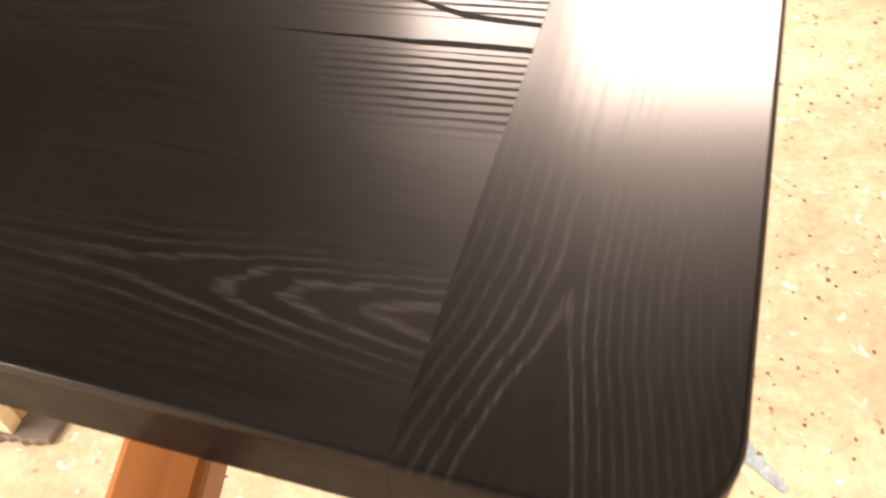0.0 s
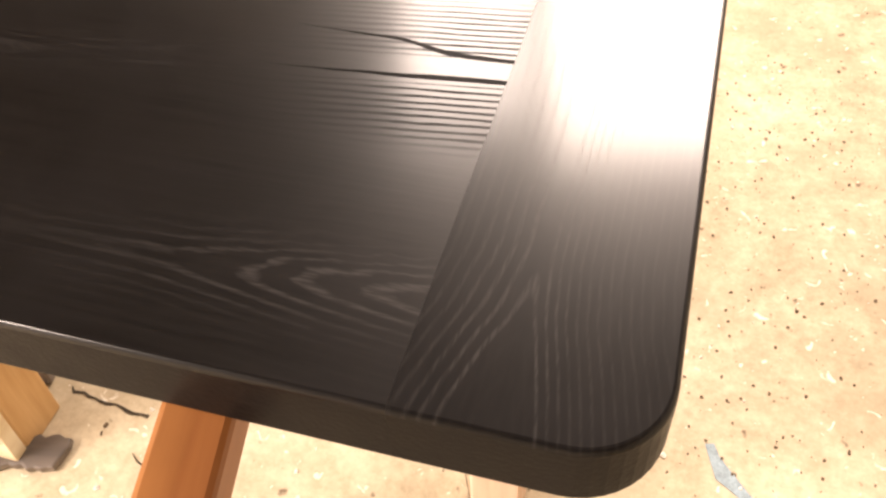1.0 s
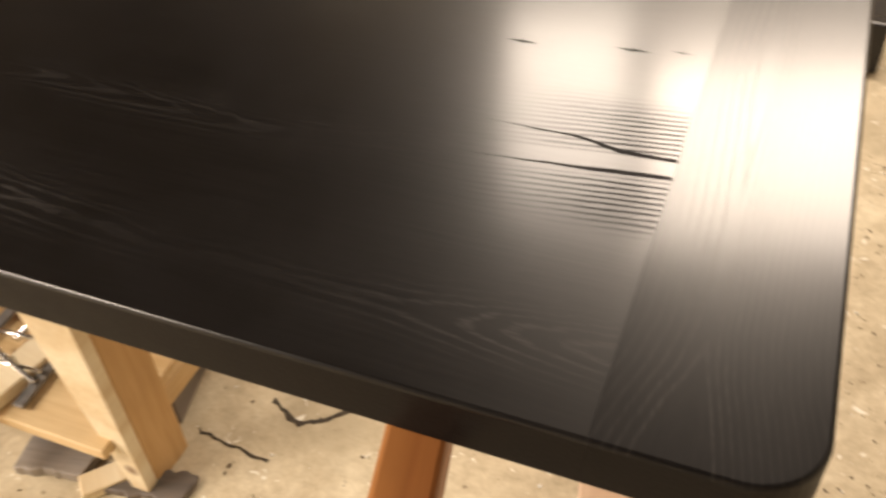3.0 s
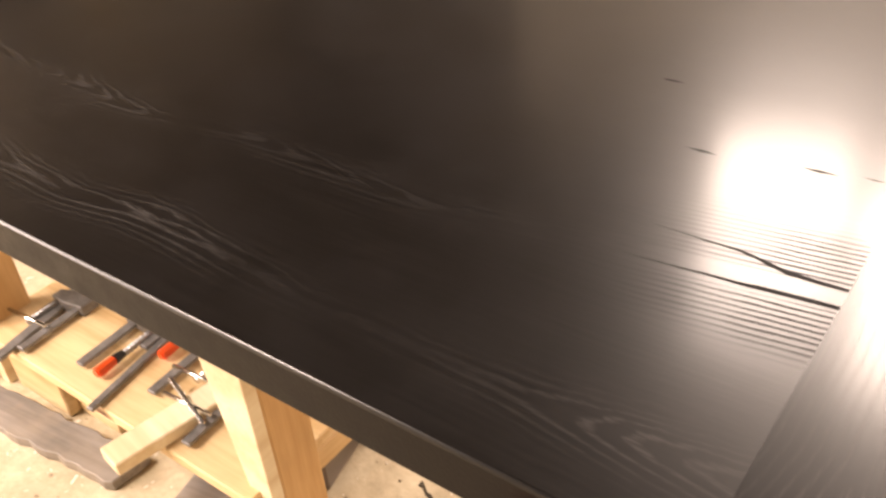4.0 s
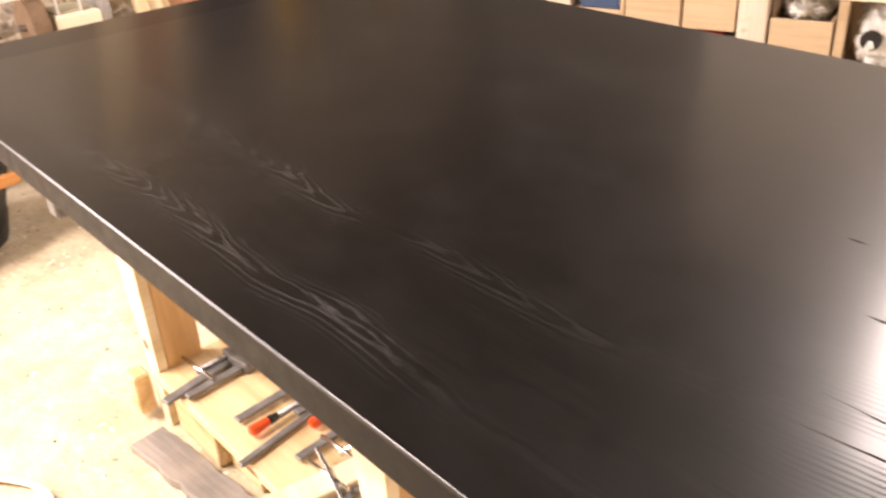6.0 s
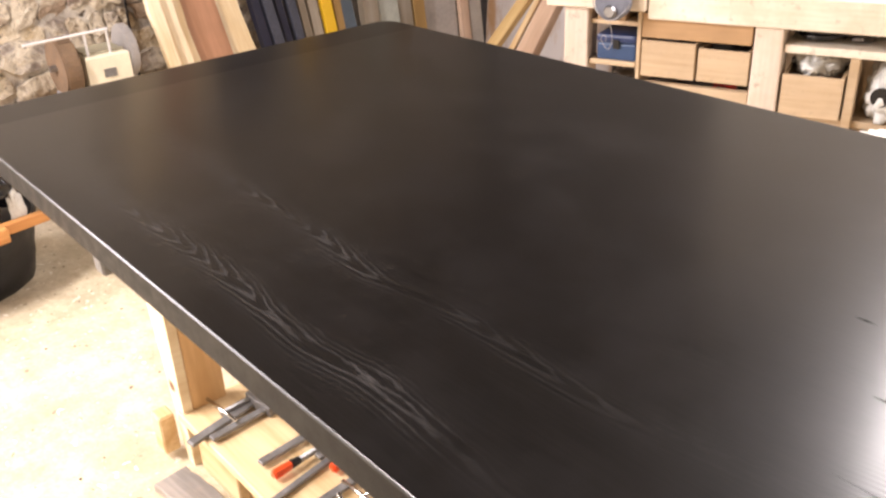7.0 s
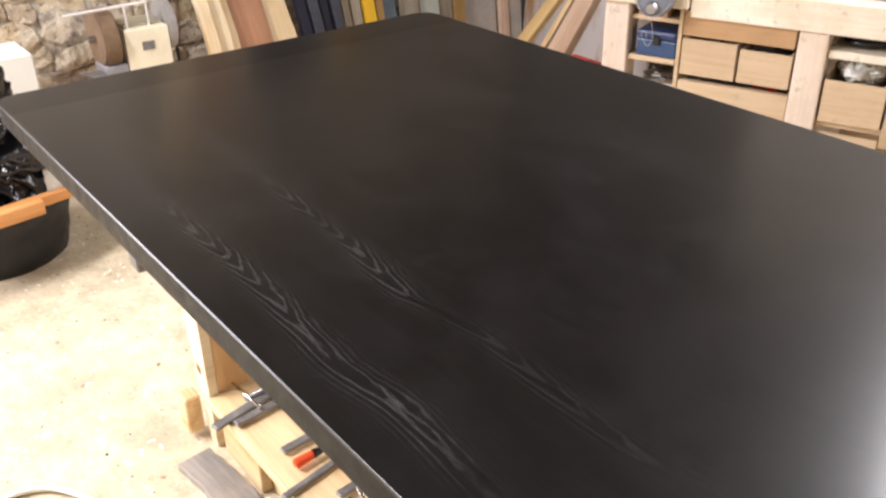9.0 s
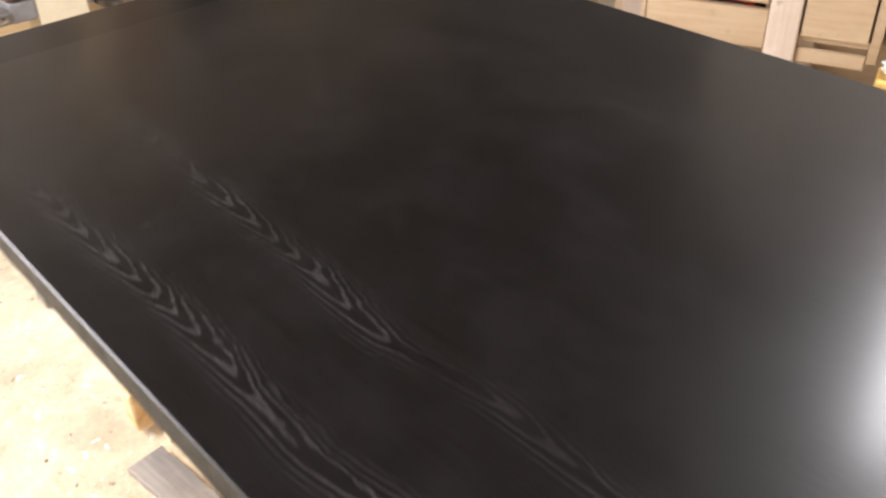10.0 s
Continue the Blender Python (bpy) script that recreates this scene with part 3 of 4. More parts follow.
def floor_crack(points, half, seed, label):
    """A dark gap between two floor slabs: a narrow uneven strip."""
    r = random.Random(seed)
    run = []
    for (x0, y0), (x1, y1) in zip(points, points[1:]):
        for k in range(6):
            f = k / 6
            run.append((x0 + (x1 - x0) * f + r.uniform(-0.003, 0.003), y0 + (y1 - y0) * f + r.uniform(-0.003, 0.003)))
    run.append(points[-1])
    a = [(x, y - half * r.uniform(0.3, 1.2)) for x, y in run]
    c = [(x, y + half * r.uniform(0.3, 1.2)) for x, y in reversed(run)]
    return tagged(part("floor_crack", slab(a + c, 0.0003, 0.0012), CRACK), label, "crack", kind="structure")


floor_crack([(-0.805, 0.377), (-0.735, 0.366), (-0.665, 0.362)], 0.0028, 2, "dark crack across the worn floor")
floor_crack([(-0.715, 0.470), (-0.655, 0.440), (-0.62, 0.462), (-0.575, 0.50)], 0.0060, 3, "dark ragged crack in the worn floor")
floor_crack([(-0.225, 0.44), (-0.18, 0.36), (-0.12, 0.30)], 0.0012, 4, "thin crack in the worn floor")
floor_crack([(-0.66, 0.30), (-0.57, 0.262), (-0.50, 0.270)], 0.0014, 6, "thin crack in the worn floor")
tagged(part("black_block", box(0.095, 0.165, 1.8, 1.95, 0.001, 0.13, 0.008, 2), BLACK), "small black block standing on the floor", "block")
tagged(part("metal_bracket", box(-1.115, -1.085, 0.004, 0.04, 0.735, UNDER - 0.0005, 0.003), IRON), "small grey metal bracket under the table edge", "bracket")


def tube(points, r, name, material, cyclic=False):
    cu = bpy.data.curves.new(name, "CURVE")
    cu.dimensions, cu.bevel_depth, cu.bevel_resolution, cu.resolution_u = "3D", r, 3, 8
    sp = cu.splines.new("BEZIER")
    sp.bezier_points.add(len(points) - 1)
    for p, co in zip(sp.bezier_points, points):
        p.co, p.handle_left_type, p.handle_right_type = co, "AUTO", "AUTO"
    sp.use_cyclic_u = cyclic
    cu.materials.append(material)
    return new(name, cu)


loop = [(-1.52 + (0.15 + 0.012 * math.sin(k * 1.7)) * math.cos(k * 0.7), -0.18 + (0.13 + 0.01 * math.cos(k * 2.3)) * math.sin(k * 0.7), 0.007 + 0.006 * (k // 9)) for k in range(20)]
tagged(tube(loop, 0.006, "white_cable", WHITE), "white cable coiled on the floor", "cable")

# ---- workbench ----
BENCH = pose(-1.3, 1.85, 0, 0, 0, 20)
bench = thing("workbench", BENCH, "heavy whitewashed timber workbench with shelves", "workbench")
part("apron", box(-0.298, 1.25, 0.0, 0.05, 0.685, 0.77, 0.005, 2), BENCH_X, bench)
part("apron_end", box(-0.60, -0.302, -0.012, 0.05, 0.706, 0.77, 0.005, 2), BENCH_X, bench)
part("worktop", box(-0.60, 1.25, 0.052, 0.70, 0.735, 0.768, 0.003), BENCH_X, bench)
for s in (-0.55, -0.005, 0.75):
    part("leg", box(s, s + 0.075, 0.008, 0.09, 0, 0.705 if s < -0.3 else 0.684, 0.005, 2), BENCH_Z, bench)
    part("leg", box(s, s + 0.075, 0.58, 0.66, 0, 0.734, 0.004), BENCH_Z, bench)
part("back_panel", box(-0.6, 1.2, 0.665, 0.68, 0.05, 0.734, 0.0), BOX_X, bench)
part("shelf", box(-0.474, -0.332, 0.02, 0.57, 0.538, 0.554, 0.002), BOX_X, bench)
part("shelf", box(-0.474, -0.332, 0.03, 0.57, 0.655, 0.668, 0.002), BOX_X, bench)
part("divider", box(-0.331, -0.319, 0.02, 0.57, 0.44, 0.70, 0.002), BOX_X, bench)
# shelf coloured dark, as shade in the gap under the boxes
part("shelf", box(-0.318, -0.007, 0.06, 0.57, 0.508, 0.518, 0.002), DIRTY_SHADE, bench)
part("low_rail", box(-0.318, -0.007, 0.022, 0.045, 0.40, 0.500, 0.003), BOX_X, bench)
part("shelf", box(0.072, 0.748, 0.02, 0.57, 0.62, 0.642, 0.002), BENCH_X, bench)
part("divider", box(0.238, 0.262, 0.02, 0.57, 0.40, 0.619, 0.002), BOX_X, bench)
part("low_rail", box(0.072, 0.236, 0.022, 0.035, 0.38, 0.418, 0.003), BOX_X, bench)
part("shelf", box(0.072, 0.748, 0.036, 0.57, 0.43, 0.45, 0.002), BOX_X, bench)


def on_bench(ob):
    ob.matrix_world = BENCH @ ob.matrix_world
    return ob


def open_box(name, s0, s1, y0, y1, z0, z1, front, label, category="box", group=""):
    """A plywood box without a lid, front panel first."""
    ob = thing(name, BENCH @ pose(s0, y0, z0), label, category, group)
    w, d, h, t = s1 - s0, y1 - y0, z1 - z0, 0.009
    part("front_panel", box(0, w, 0, t, 0, h, 0.0015), front, ob)
    part("side_panel", box(0, t, t, d - t, 0, h, 0.001), front, ob)
    part("side_panel", box(w - t, w, t, d - t, 0, h, 0.001), front, ob)
    part("back_panel", box(0, w, d - t, d, 0, h, 0.001), front, ob)
    part("bottom", box(t, w - t, t, d - t, 0.001, t, 0), front, ob)
    return ob


open_box("plywood_box", -0.314, -0.160, 0.016, 0.40, 0.519, 0.622, BOX_X, "open pale plywood box on the bench shelf", group="boxes under the bench")
open_box("plywood_box", -0.152, -0.012, 0.016, 0.40, 0.519, 0.612, BOX_X, "open pale plywood box on the bench shelf", group="boxes under the bench")
open_box("plywood_box", 0.078, 0.232, 0.014, 0.42, 0.451, 0.565, BOX_X, "large open plywood box stuffed with plastic", group="boxes under the bench")
DRAWER = timber("brown_ply", (0.42, 0.26, 0.13), (0.32, 0.19, 0.09), 0, ring=12, knots=False)
open_box("shallow_drawer", -0.316, -0.012, 0.018, 0.50, 0.630, 0.699, DRAWER, "wide shallow brown drawer under the worktop", "drawer")
open_box("small_box", -0.455, -0.37, 0.03, 0.30, 0.669, 0.706, DRAWER, "small brown box under the worktop", "box")

# tool scraps that fill the boxes
rng = random.Random(5)


def scraps(name, s0, s1, y0, y1, z0, z1, n, material, label):
    bm = bmesh.new()
    for _ in range(n):
        w, d, h = rng.uniform(0.012, 0.03), rng.uniform(0.02, 0.08), rng.uniform(0.006, 0.02)
        t = box(-w, w, -d / 2, d / 2, 0, h, 0.002)
        join(bm, t, pose(rng.uniform(s0 + 0.03, s1 - 0.03), rng.uniform(y0 + 0.04, y1), rng.uniform(z0, z1), rng.uniform(-12, 12), rng.uniform(-12, 12), rng.uniform(0, 180)))
    return tagged(on_bench(part(name, bm, material)), label, "scraps", kind="stuff")


scraps("tool_scraps", -0.30, -0.17, 0.02, 0.3, 0.53, 0.612, 40, IRON, "dark tools heaped in a plywood box")
scraps("tool_scraps", -0.14, -0.02, 0.02, 0.3, 0.53, 0.602, 36, IRON, "dark tools heaped in a plywood box")
scraps("tool_scraps", -0.45, -0.34, 0.05, 0.25, 0.442, 0.49, 14, STEEL, "grey pliers and tools on the low shelf")
# dark filler added behind the low rail so the gap reads as shade
scraps("tool_scraps", -0.31, -0.01, 0.05, 0.25, 0.455, 0.492, 46, DIRTY_SHADE, "dark filler scraps that shade the gap behind the low rail")
scraps("red_scraps", -0.14, -0.03, 0.05, 0.12, 0.480, 0.495, 5, RED, "red tool handles behind the low rail")
scraps("tool_scraps", 0.085, 0.70, 0.05, 0.35, 0.643, 0.655, 26, DIRTY_SHADE, "dark tools lying on the bench shelf")
scraps("timber_scraps", 0.09, 0.22, 0.05, 0.35, 0.47, 0.56, 26, PINK_Z, "scraps of timber in a plywood box")

toolbox = thing("toolbox", BENCH @ pose(-0.45, 0.02, 0.5545), "blue plastic toolbox on the bench shelf", "toolbox")
part("body", box(0, 0.118, 0, 0.24, 0, 0.05, 0.006, 2), BLUE, toolbox)
part("lid", box(-0.002, 0.12, -0.003, 0.243, 0.0505, 0.075, 0.008, 2), plain("dark_blue_plastic", (0.014, 0.03, 0.10), 0.4), toolbox, "darker blue lid")
part("latch", box(0.05, 0.07, -0.008, -0.003, 0.035, 0.062, 0.002), BLACK, toolbox)

sander = thing("hand_sander", BENCH @ pose(-0.385, -0.016, 0.735), "grey-blue power sander hung on the bench apron", "power tool")
bm = slab([(-0.04, 0.035)] + arc(0, 0.0, 0.05, 175, 365, 16) + [(0.04, 0.035)], -0.045, 0, 0.012, 3)
bm.transform(pose(0, 0, 0, 90, 0, 0))
bm.transform(pose(0, -0.045, 0))
bmesh.ops.recalc_face_normals(bm, faces=bm.faces[:])
part("body", bm, plain("slate_plastic", (0.13, 0.14, 0.18), 0.4), sander)
part("hub", rod((0, -0.05, -0.022), (0, -0.058, -0.022), 0.019, 0.014), STEEL, sander)
guard = tube([(-0.055, -0.049, 0.03), (-0.04, -0.051, -0.02), (0, -0.052, -0.045), (0.04, -0.051, -0.02), (0.055, -0.049, 0.0)], 0.0013, "guard", STEEL)
guard.parent = sander
cord = tube([(0, -0.045, -0.055), (0.002, -0.03, -0.09), (-0.006, -0.012, -0.125), (-0.02, 0.0, -0.14), (-0.036, 0.008, -0.128), (-0.044, 0.010, -0.112), (-0.034, 0.010, -0.104), (-0.028, 0.010, -0.122)], 0.0010, "cord", GREY_CORD)
cord.parent = sander


def crumple(name, centre, size, material, label, category, seed, amount=0.35, levels=3):
    """A crumpled bag: a sphere pushed about by folded noise."""
    bm = bmesh.new()
    bmesh.ops.create_icosphere(bm, subdivisions=levels + 2, radius=1)
    for v in bm.verts:
        p = v.co * 1.6 + Vector((seed, seed * 2.0, 0))
        k = 1 + amount * (abs(noise.noise(p)) * 1.3 - 0.35) + amount * 0.5 * (abs(noise.noise(p * 2.7)) - 0.3) + amount * 0.2 * noise.noise(p * 7.0)
        v.co = Vector((v.co.x * k * size[0], v.co.y * k * size[1], max(v.co.z * k, -0.72) * size[2]))
    low = min(v.co.z for v in bm.verts)
    bmesh.ops.translate(bm, verts=bm.verts[:], vec=(0, 0, -low))
    ob = part(name, bm, material, smooth=True)
    ob.matrix_world = Matrix.Translation(centre)
    return tagged(ob, label, category)


FILM = plain("cloudy_plastic", (0.60, 0.60, 0.58), 0.2, 0.0, 0.15, 20.0, 0.4)
on_bench(crumple("plastic_wrap", (0.15, 0.16, 0.545), (0.07, 0.13, 0.05), FILM, "crumpled clear plastic wrap in a box", "plastic bag", 3.0))
on_bench(crumple("plastic_bag", (0.35, 0.10, 0.451), (0.075, 0.09, 0.095), FILM, "grey plastic bag with a dark patch on the shelf", "plastic bag", 7.0))
patch = on_bench(tagged(part("bag_label", slab(arc(0, 0, 0.026, 0, 340, 16), 0, 0.003), BLACK), "dark round label on a plastic bag", "label"))
patch.matrix_world = BENCH @ pose(0.325, 0.006, 0.53, 90, 0, 0)
on_bench(tagged(tube([(0.15 + 0.055 * math.cos(k * 0.9), 0.12 + 0.07 * math.sin(k * 0.9), 0.65 + 0.002 * k) for k in range(15)], 0.007, "black_cable", BLACK), "black cable coiled on the bench shelf", "cable"))
on_bench(tagged(part("yellow_board", box(0.27, 0.62, -0.10, 0.0, 0.0, 0.41, 0.004), plain("yellow_ply", (0.66, 0.42, 0.12), 0.5)), "yellowish board standing before the bench", "board"))
on_bench(crumple("white_rag", (0.36, -0.05, 0.411), (0.08, 0.045, 0.03), WHITE, "crumpled white paper on a board", "paper", 11.0))

# things on the worktop
def on_top(name, bm, s, y, material, label, category, turn=0.0):
    ob = tagged(part(name, bm, material), label, category)
    ob.matrix_world = BENCH @ pose(s, y, 0.7685, 0, 0, turn)
    return ob


on_top("dark_pot", rod((0, 0, 0), (0, 0, 0.07), 0.018, 0.018, 18, bev=0.003), 0.03, 0.12, NAVY, "dark blue pot standing on the workbench", "pot")
on_top("blue_pad", box(0, 0.07, 0, 0.04, 0, 0.02, 0.006, 2), 0.21, 0.08, plain("bright_blue", (0.03, 0.22, 0.55), 0.4), "bright blue sanding pad on the workbench", "pad", 20)
on_top("white_bottle", rod((0, 0, 0), (0, 0, 0.12), 0.017, 0.014, 16, bev=0.003), 0.235, 0.15, WHITE, "white plastic bottle on the workbench", "bottle")
on_top("chisel", rod((0, 0, 0.008), (0.11, 0, 0.008), 0.006, 0.004, 8), 0.12, 0.07, IRON, "dark chisel lying on the workbench", "chisel", -20)
on_top("steel_plane", box(0, 0.12, 0, 0.045, 0, 0.05, 0.008, 2), -0.16, 0.14, IRON, "dark iron hand plane on the workbench", "plane", 10)
on_top("timber_block", box(0, 0.05, 0, 0.05, 0, 0.10, 0.003), 0.07, 0.20, BENCH_Z, "pale timber block standing on the workbench", "block")
on_top("timber_strip", box(0, 0.2, 0, 0.02, 0, 0.012, 0.002), -0.10, 0.09, PINE_X, "thin pine strip on the workbench", "strip", 12)
on_top("brown_tin", rod((0, 0, 0), (0, 0, 0.08), 0.03, seg=20, bev=0.003), 0.13, 0.26, BROWN_Y, "brown tin standing on the workbench", "tin")

red_can = thing("red_can", pose(-1.93, 1.70, 0), "red fuel can standing by the bench leg", "can")
part("body", box(-0.06, 0.06, -0.05, 0.05, 0, 0.49, 0.012, 2), RED, red_can)
part("handle", box(-0.04, 0.04, -0.012, 0.012, 0.491, 0.503, 0.004), RED, red_can)

# ---- by the stone wall ----
ledge = thing("low_bench", pose(-3.34, 0.62, 0), "low plank bench against the stone wall", "bench")
part("top", box(-0.22, 0.20, -0.50, 0.42, 0.165, 0.20, 0.004), PINE_Y, ledge)
for yy in (-0.46, 0.34):
    part("trestle_end", box(-0.2, 0.18, yy, yy + 0.05, 0, 0.164, 0.004), PINE_Z, ledge)

grinder = thing("wet_grinder", pose(-3.3, 0.81, 0.326), "cream wet-stone grinder with a brown grindstone", "grinder")
part("housing", slab([(-0.08, -0.075), (0.075, -0.08), (0.08, 0.08), (-0.08, 0.075)], -0.125, 0.165, 0.008, 3), CREAM, grinder, "cream enamel housing")
part("top_cover", slab([(-0.074, -0.069), (0.05, -0.072), (0.05, 0.072), (-0.074, 0.069)], 0.1655, 0.174, 0.003), plain("olive_grey_paint", (0.34, 0.31, 0.22), 0.5), grinder, "olive-grey top cover")
part("name_plate", box(0.0785, 0.083, -0.022, 0.022, 0.085, 0.115, 0.001), IRON, grinder, "small dark plate")
bm = rod((0, -0.16, 0.135), (0, -0.10, 0.135), 0.105, seg=36, bev=0.006)
part("grindstone", bm, STONE_WHEEL, grinder, "brown worn grindstone", smooth=False)
part("axle", rod((0, -0.185, 0.135), (0, -0.076, 0.135), 0.012), STEEL, grinder)
part("honing_wheel", rod((0, 0.085, 0.15), (0, 0.115, 0.15), 0.095, seg=32, bev=0.004), plain("grey_leather", (0.30, 0.28, 0.27), 0.6), grinder)
part("water_trough", box(-0.05, 0.07, -0.165, -0.082, -0.02, 0.045, 0.006, 2), plain("grey_plastic", (0.26, 0.26, 0.28), 0.5), grinder)
bm = rod((0.06, 0.02, 0.16), (0.06, 0.02, 0.247), 0.005)
rod((0.06, -0.06, 0.16), (0.06, -0.06, 0.247), 0.005, bm=bm)
rod((0.06, 0.026, 0.25), (0.06, -0.27, 0.244), 0.0055, bm=bm)
part("support_bar", bm, WHITE_STEEL, grinder, "bright steel support bar")
part("tool_rest", slab([(0.03, -0.24), (0.10, -0.22), (0.10, -0.17), (0.03, -0.17)], 0.02, 0.032, 0.003), IRON, grinder, "dark iron tool rest")
tagged(tube([(X0 + 0.03, 1.06, 0.02), (X0 + 0.03, 1.05, 0.5), (X0 + 0.028, 1.07, 0.9), (X0 + 0.03, 1.055, 1.3), (X0 + 0.03, 1.06, 1.9)], 0.005, "wall_cable", BLACK), "black cable hanging down the stone wall", "cable")
tagged(part("white_box", box(-3.42, -3.22, 0.16, 0.41, 0.2005, 0.47, 0.003), WHITE), "white cardboard box on the low bench", "box")

TUB = (-2.81, 0.085)
RUBBER = plain("black_rubber", (0.006, 0.006, 0.008), 0.5, 0.0, 0.3, 14.0, 0.4)
POLYTHENE = plain("black_polythene", (0.008, 0.008, 0.010), 0.2, 0.0, 0.2, 14, 0.3)
tub = thing("rubbish_tub", pose(*TUB, 0), "black tub with a black rubbish bag", "tub")
bm = bmesh.new()
bmesh.ops.create_cone(bm, cap_ends=True, segments=48, radius1=0.205, radius2=0.25, depth=0.2, matrix=Matrix.Translation((0, 0, 0.101)))
bmesh.ops.subdivide_edges(bm, edges=[e for e in bm.edges if abs(e.verts[0].co.z - e.verts[1].co.z) > 0.1], cuts=7, use_grid_fill=True)
for v in bm.verts:
    v.co.xy *= 1 + 0.06 * noise.noise(Vector((v.co.x * 8, v.co.y * 8, v.co.z * 14))) + 0.03 * abs(noise.noise(v.co * 26))
part("body", bm, RUBBER, tub, smooth=True)
rim = tube([((0.252 + 0.006 * math.sin(k * 2.1)) * math.cos(k * 0.524), (0.252 + 0.006 * math.sin(k * 2.1)) * math.sin(k * 0.524), 0.2) for k in range(12)], 0.007, "rim", RUBBER, True)
rim.parent = tub
crumple("rubbish_bag", (*TUB, 0.202), (0.235, 0.235, 0.21), POLYTHENE, "bulging black polythene rubbish bag in a tub", "rubbish bag", 5.0, 0.55, 4)
crumple("white_wrapper", (TUB[0] + 0.13, TUB[1] + 0.10, 0.43), (0.05, 0.045, 0.02), FILM, "crumpled clear wrapper on a rubbish bag", "wrapper", 2.0)
strip = crumple("torn_film", (TUB[0] + 0.205, TUB[1] + 0.165, 0.222), (0.012, 0.022, 0.06), FILM, "torn strip of clear film on the bag's side", "wrapper", 9.0)
lath = thing("orange_lath", pose(-2.445, -0.5, 0.2085, 0, 0, 98), "orange-brown wooden lath lying over the tub's rim", "lath")
LATH = timber("orange_timber", (0.62, 0.30, 0.10), (0.46, 0.19, 0.05), 0)
part("strip", box(0, 0.70, -0.022, 0.018, 0, 0.042, 0.003), LATH, lath)
part("strip", box(0.42, 0.835, 0.0185, 0.044, 0.004, 0.036, 0.003), LATH, lath)


def leaning(name, y0, y1, foot, top, thick, material, label, lean_y=0.0, group="boards leaning on the wall"):
    """A board that stands on the floor and leans back on the stone wall; foot: its distance from the wall."""
    tilt = math.degrees(math.asin(min(0.9, foot / top)))
    if name == "pale_board":
        # sawn through and through: both edges keep the tree's uneven outline
        w, steps = (y1 - y0) / 2, 28
        edge = lambda k, side: side * (w + 0.010 * noise.noise(Vector((y0 * 31, side * 4.0, k * 0.55))) + 0.004 * noise.noise(Vector((y0 * 17, side, k * 1.9))))
        out = [(edge(k, -1), top * k / steps) for k in range(steps + 1)] + [(edge(k, 1), top * k / steps) for k in range(steps, -1, -1)]
        bm = slab(out, 0, thick, 0.002, 1)
        bm.transform(Matrix(((0, 0, 1, -thick), (1, 0, 0, 0), (0, 1, 0, 0), (0, 0, 0, 1))))
    else:
        bm = box(-thick, 0, -(y1 - y0) / 2, (y1 - y0) / 2, 0, top, 0.002)
    ob = tagged(part(name, bm, material), label, "board", group)
    ob.matrix_world = pose(X0 + 0.02 + thick + foot, (y0 + y1) / 2, 0.001, lean_y, -tilt, 0)
    return ob


PALE_Z = timber("pale_board", (0.88, 0.77, 0.57), (0.72, 0.55, 0.32), 2)
BROWN_Z = timber("brown_board", (0.46, 0.24, 0.14), (0.34, 0.17, 0.09), 2, knots=False)
GREY_Z = timber("grey_board", (0.36, 0.32, 0.27), (0.24, 0.20, 0.15), 2, knots=False)
OCHRE_Z = timber("ochre_board", (0.42, 0.27, 0.10), (0.30, 0.18, 0.06), 2)
SLATE_DARK = plain("dusty_navy", (0.045, 0.05, 0.075), 0.5, 0.0, 0.5, 8.0)
SLATE = plain("slate_blue_paint", (0.13, 0.18, 0.25), 0.5)
PALE_GREEN = plain("pale_green_grey", (0.46, 0.49, 0.46), 0.6)
LILAC = plain("pale_lilac_sheet", (0.52, 0.49, 0.48), 0.55, 0.0, 0.25, 5.0)
PALE_GREY = plain("pale_grey_paint", (0.56, 0.54, 0.52), 0.6, 0.0, 0.2, 9.0)
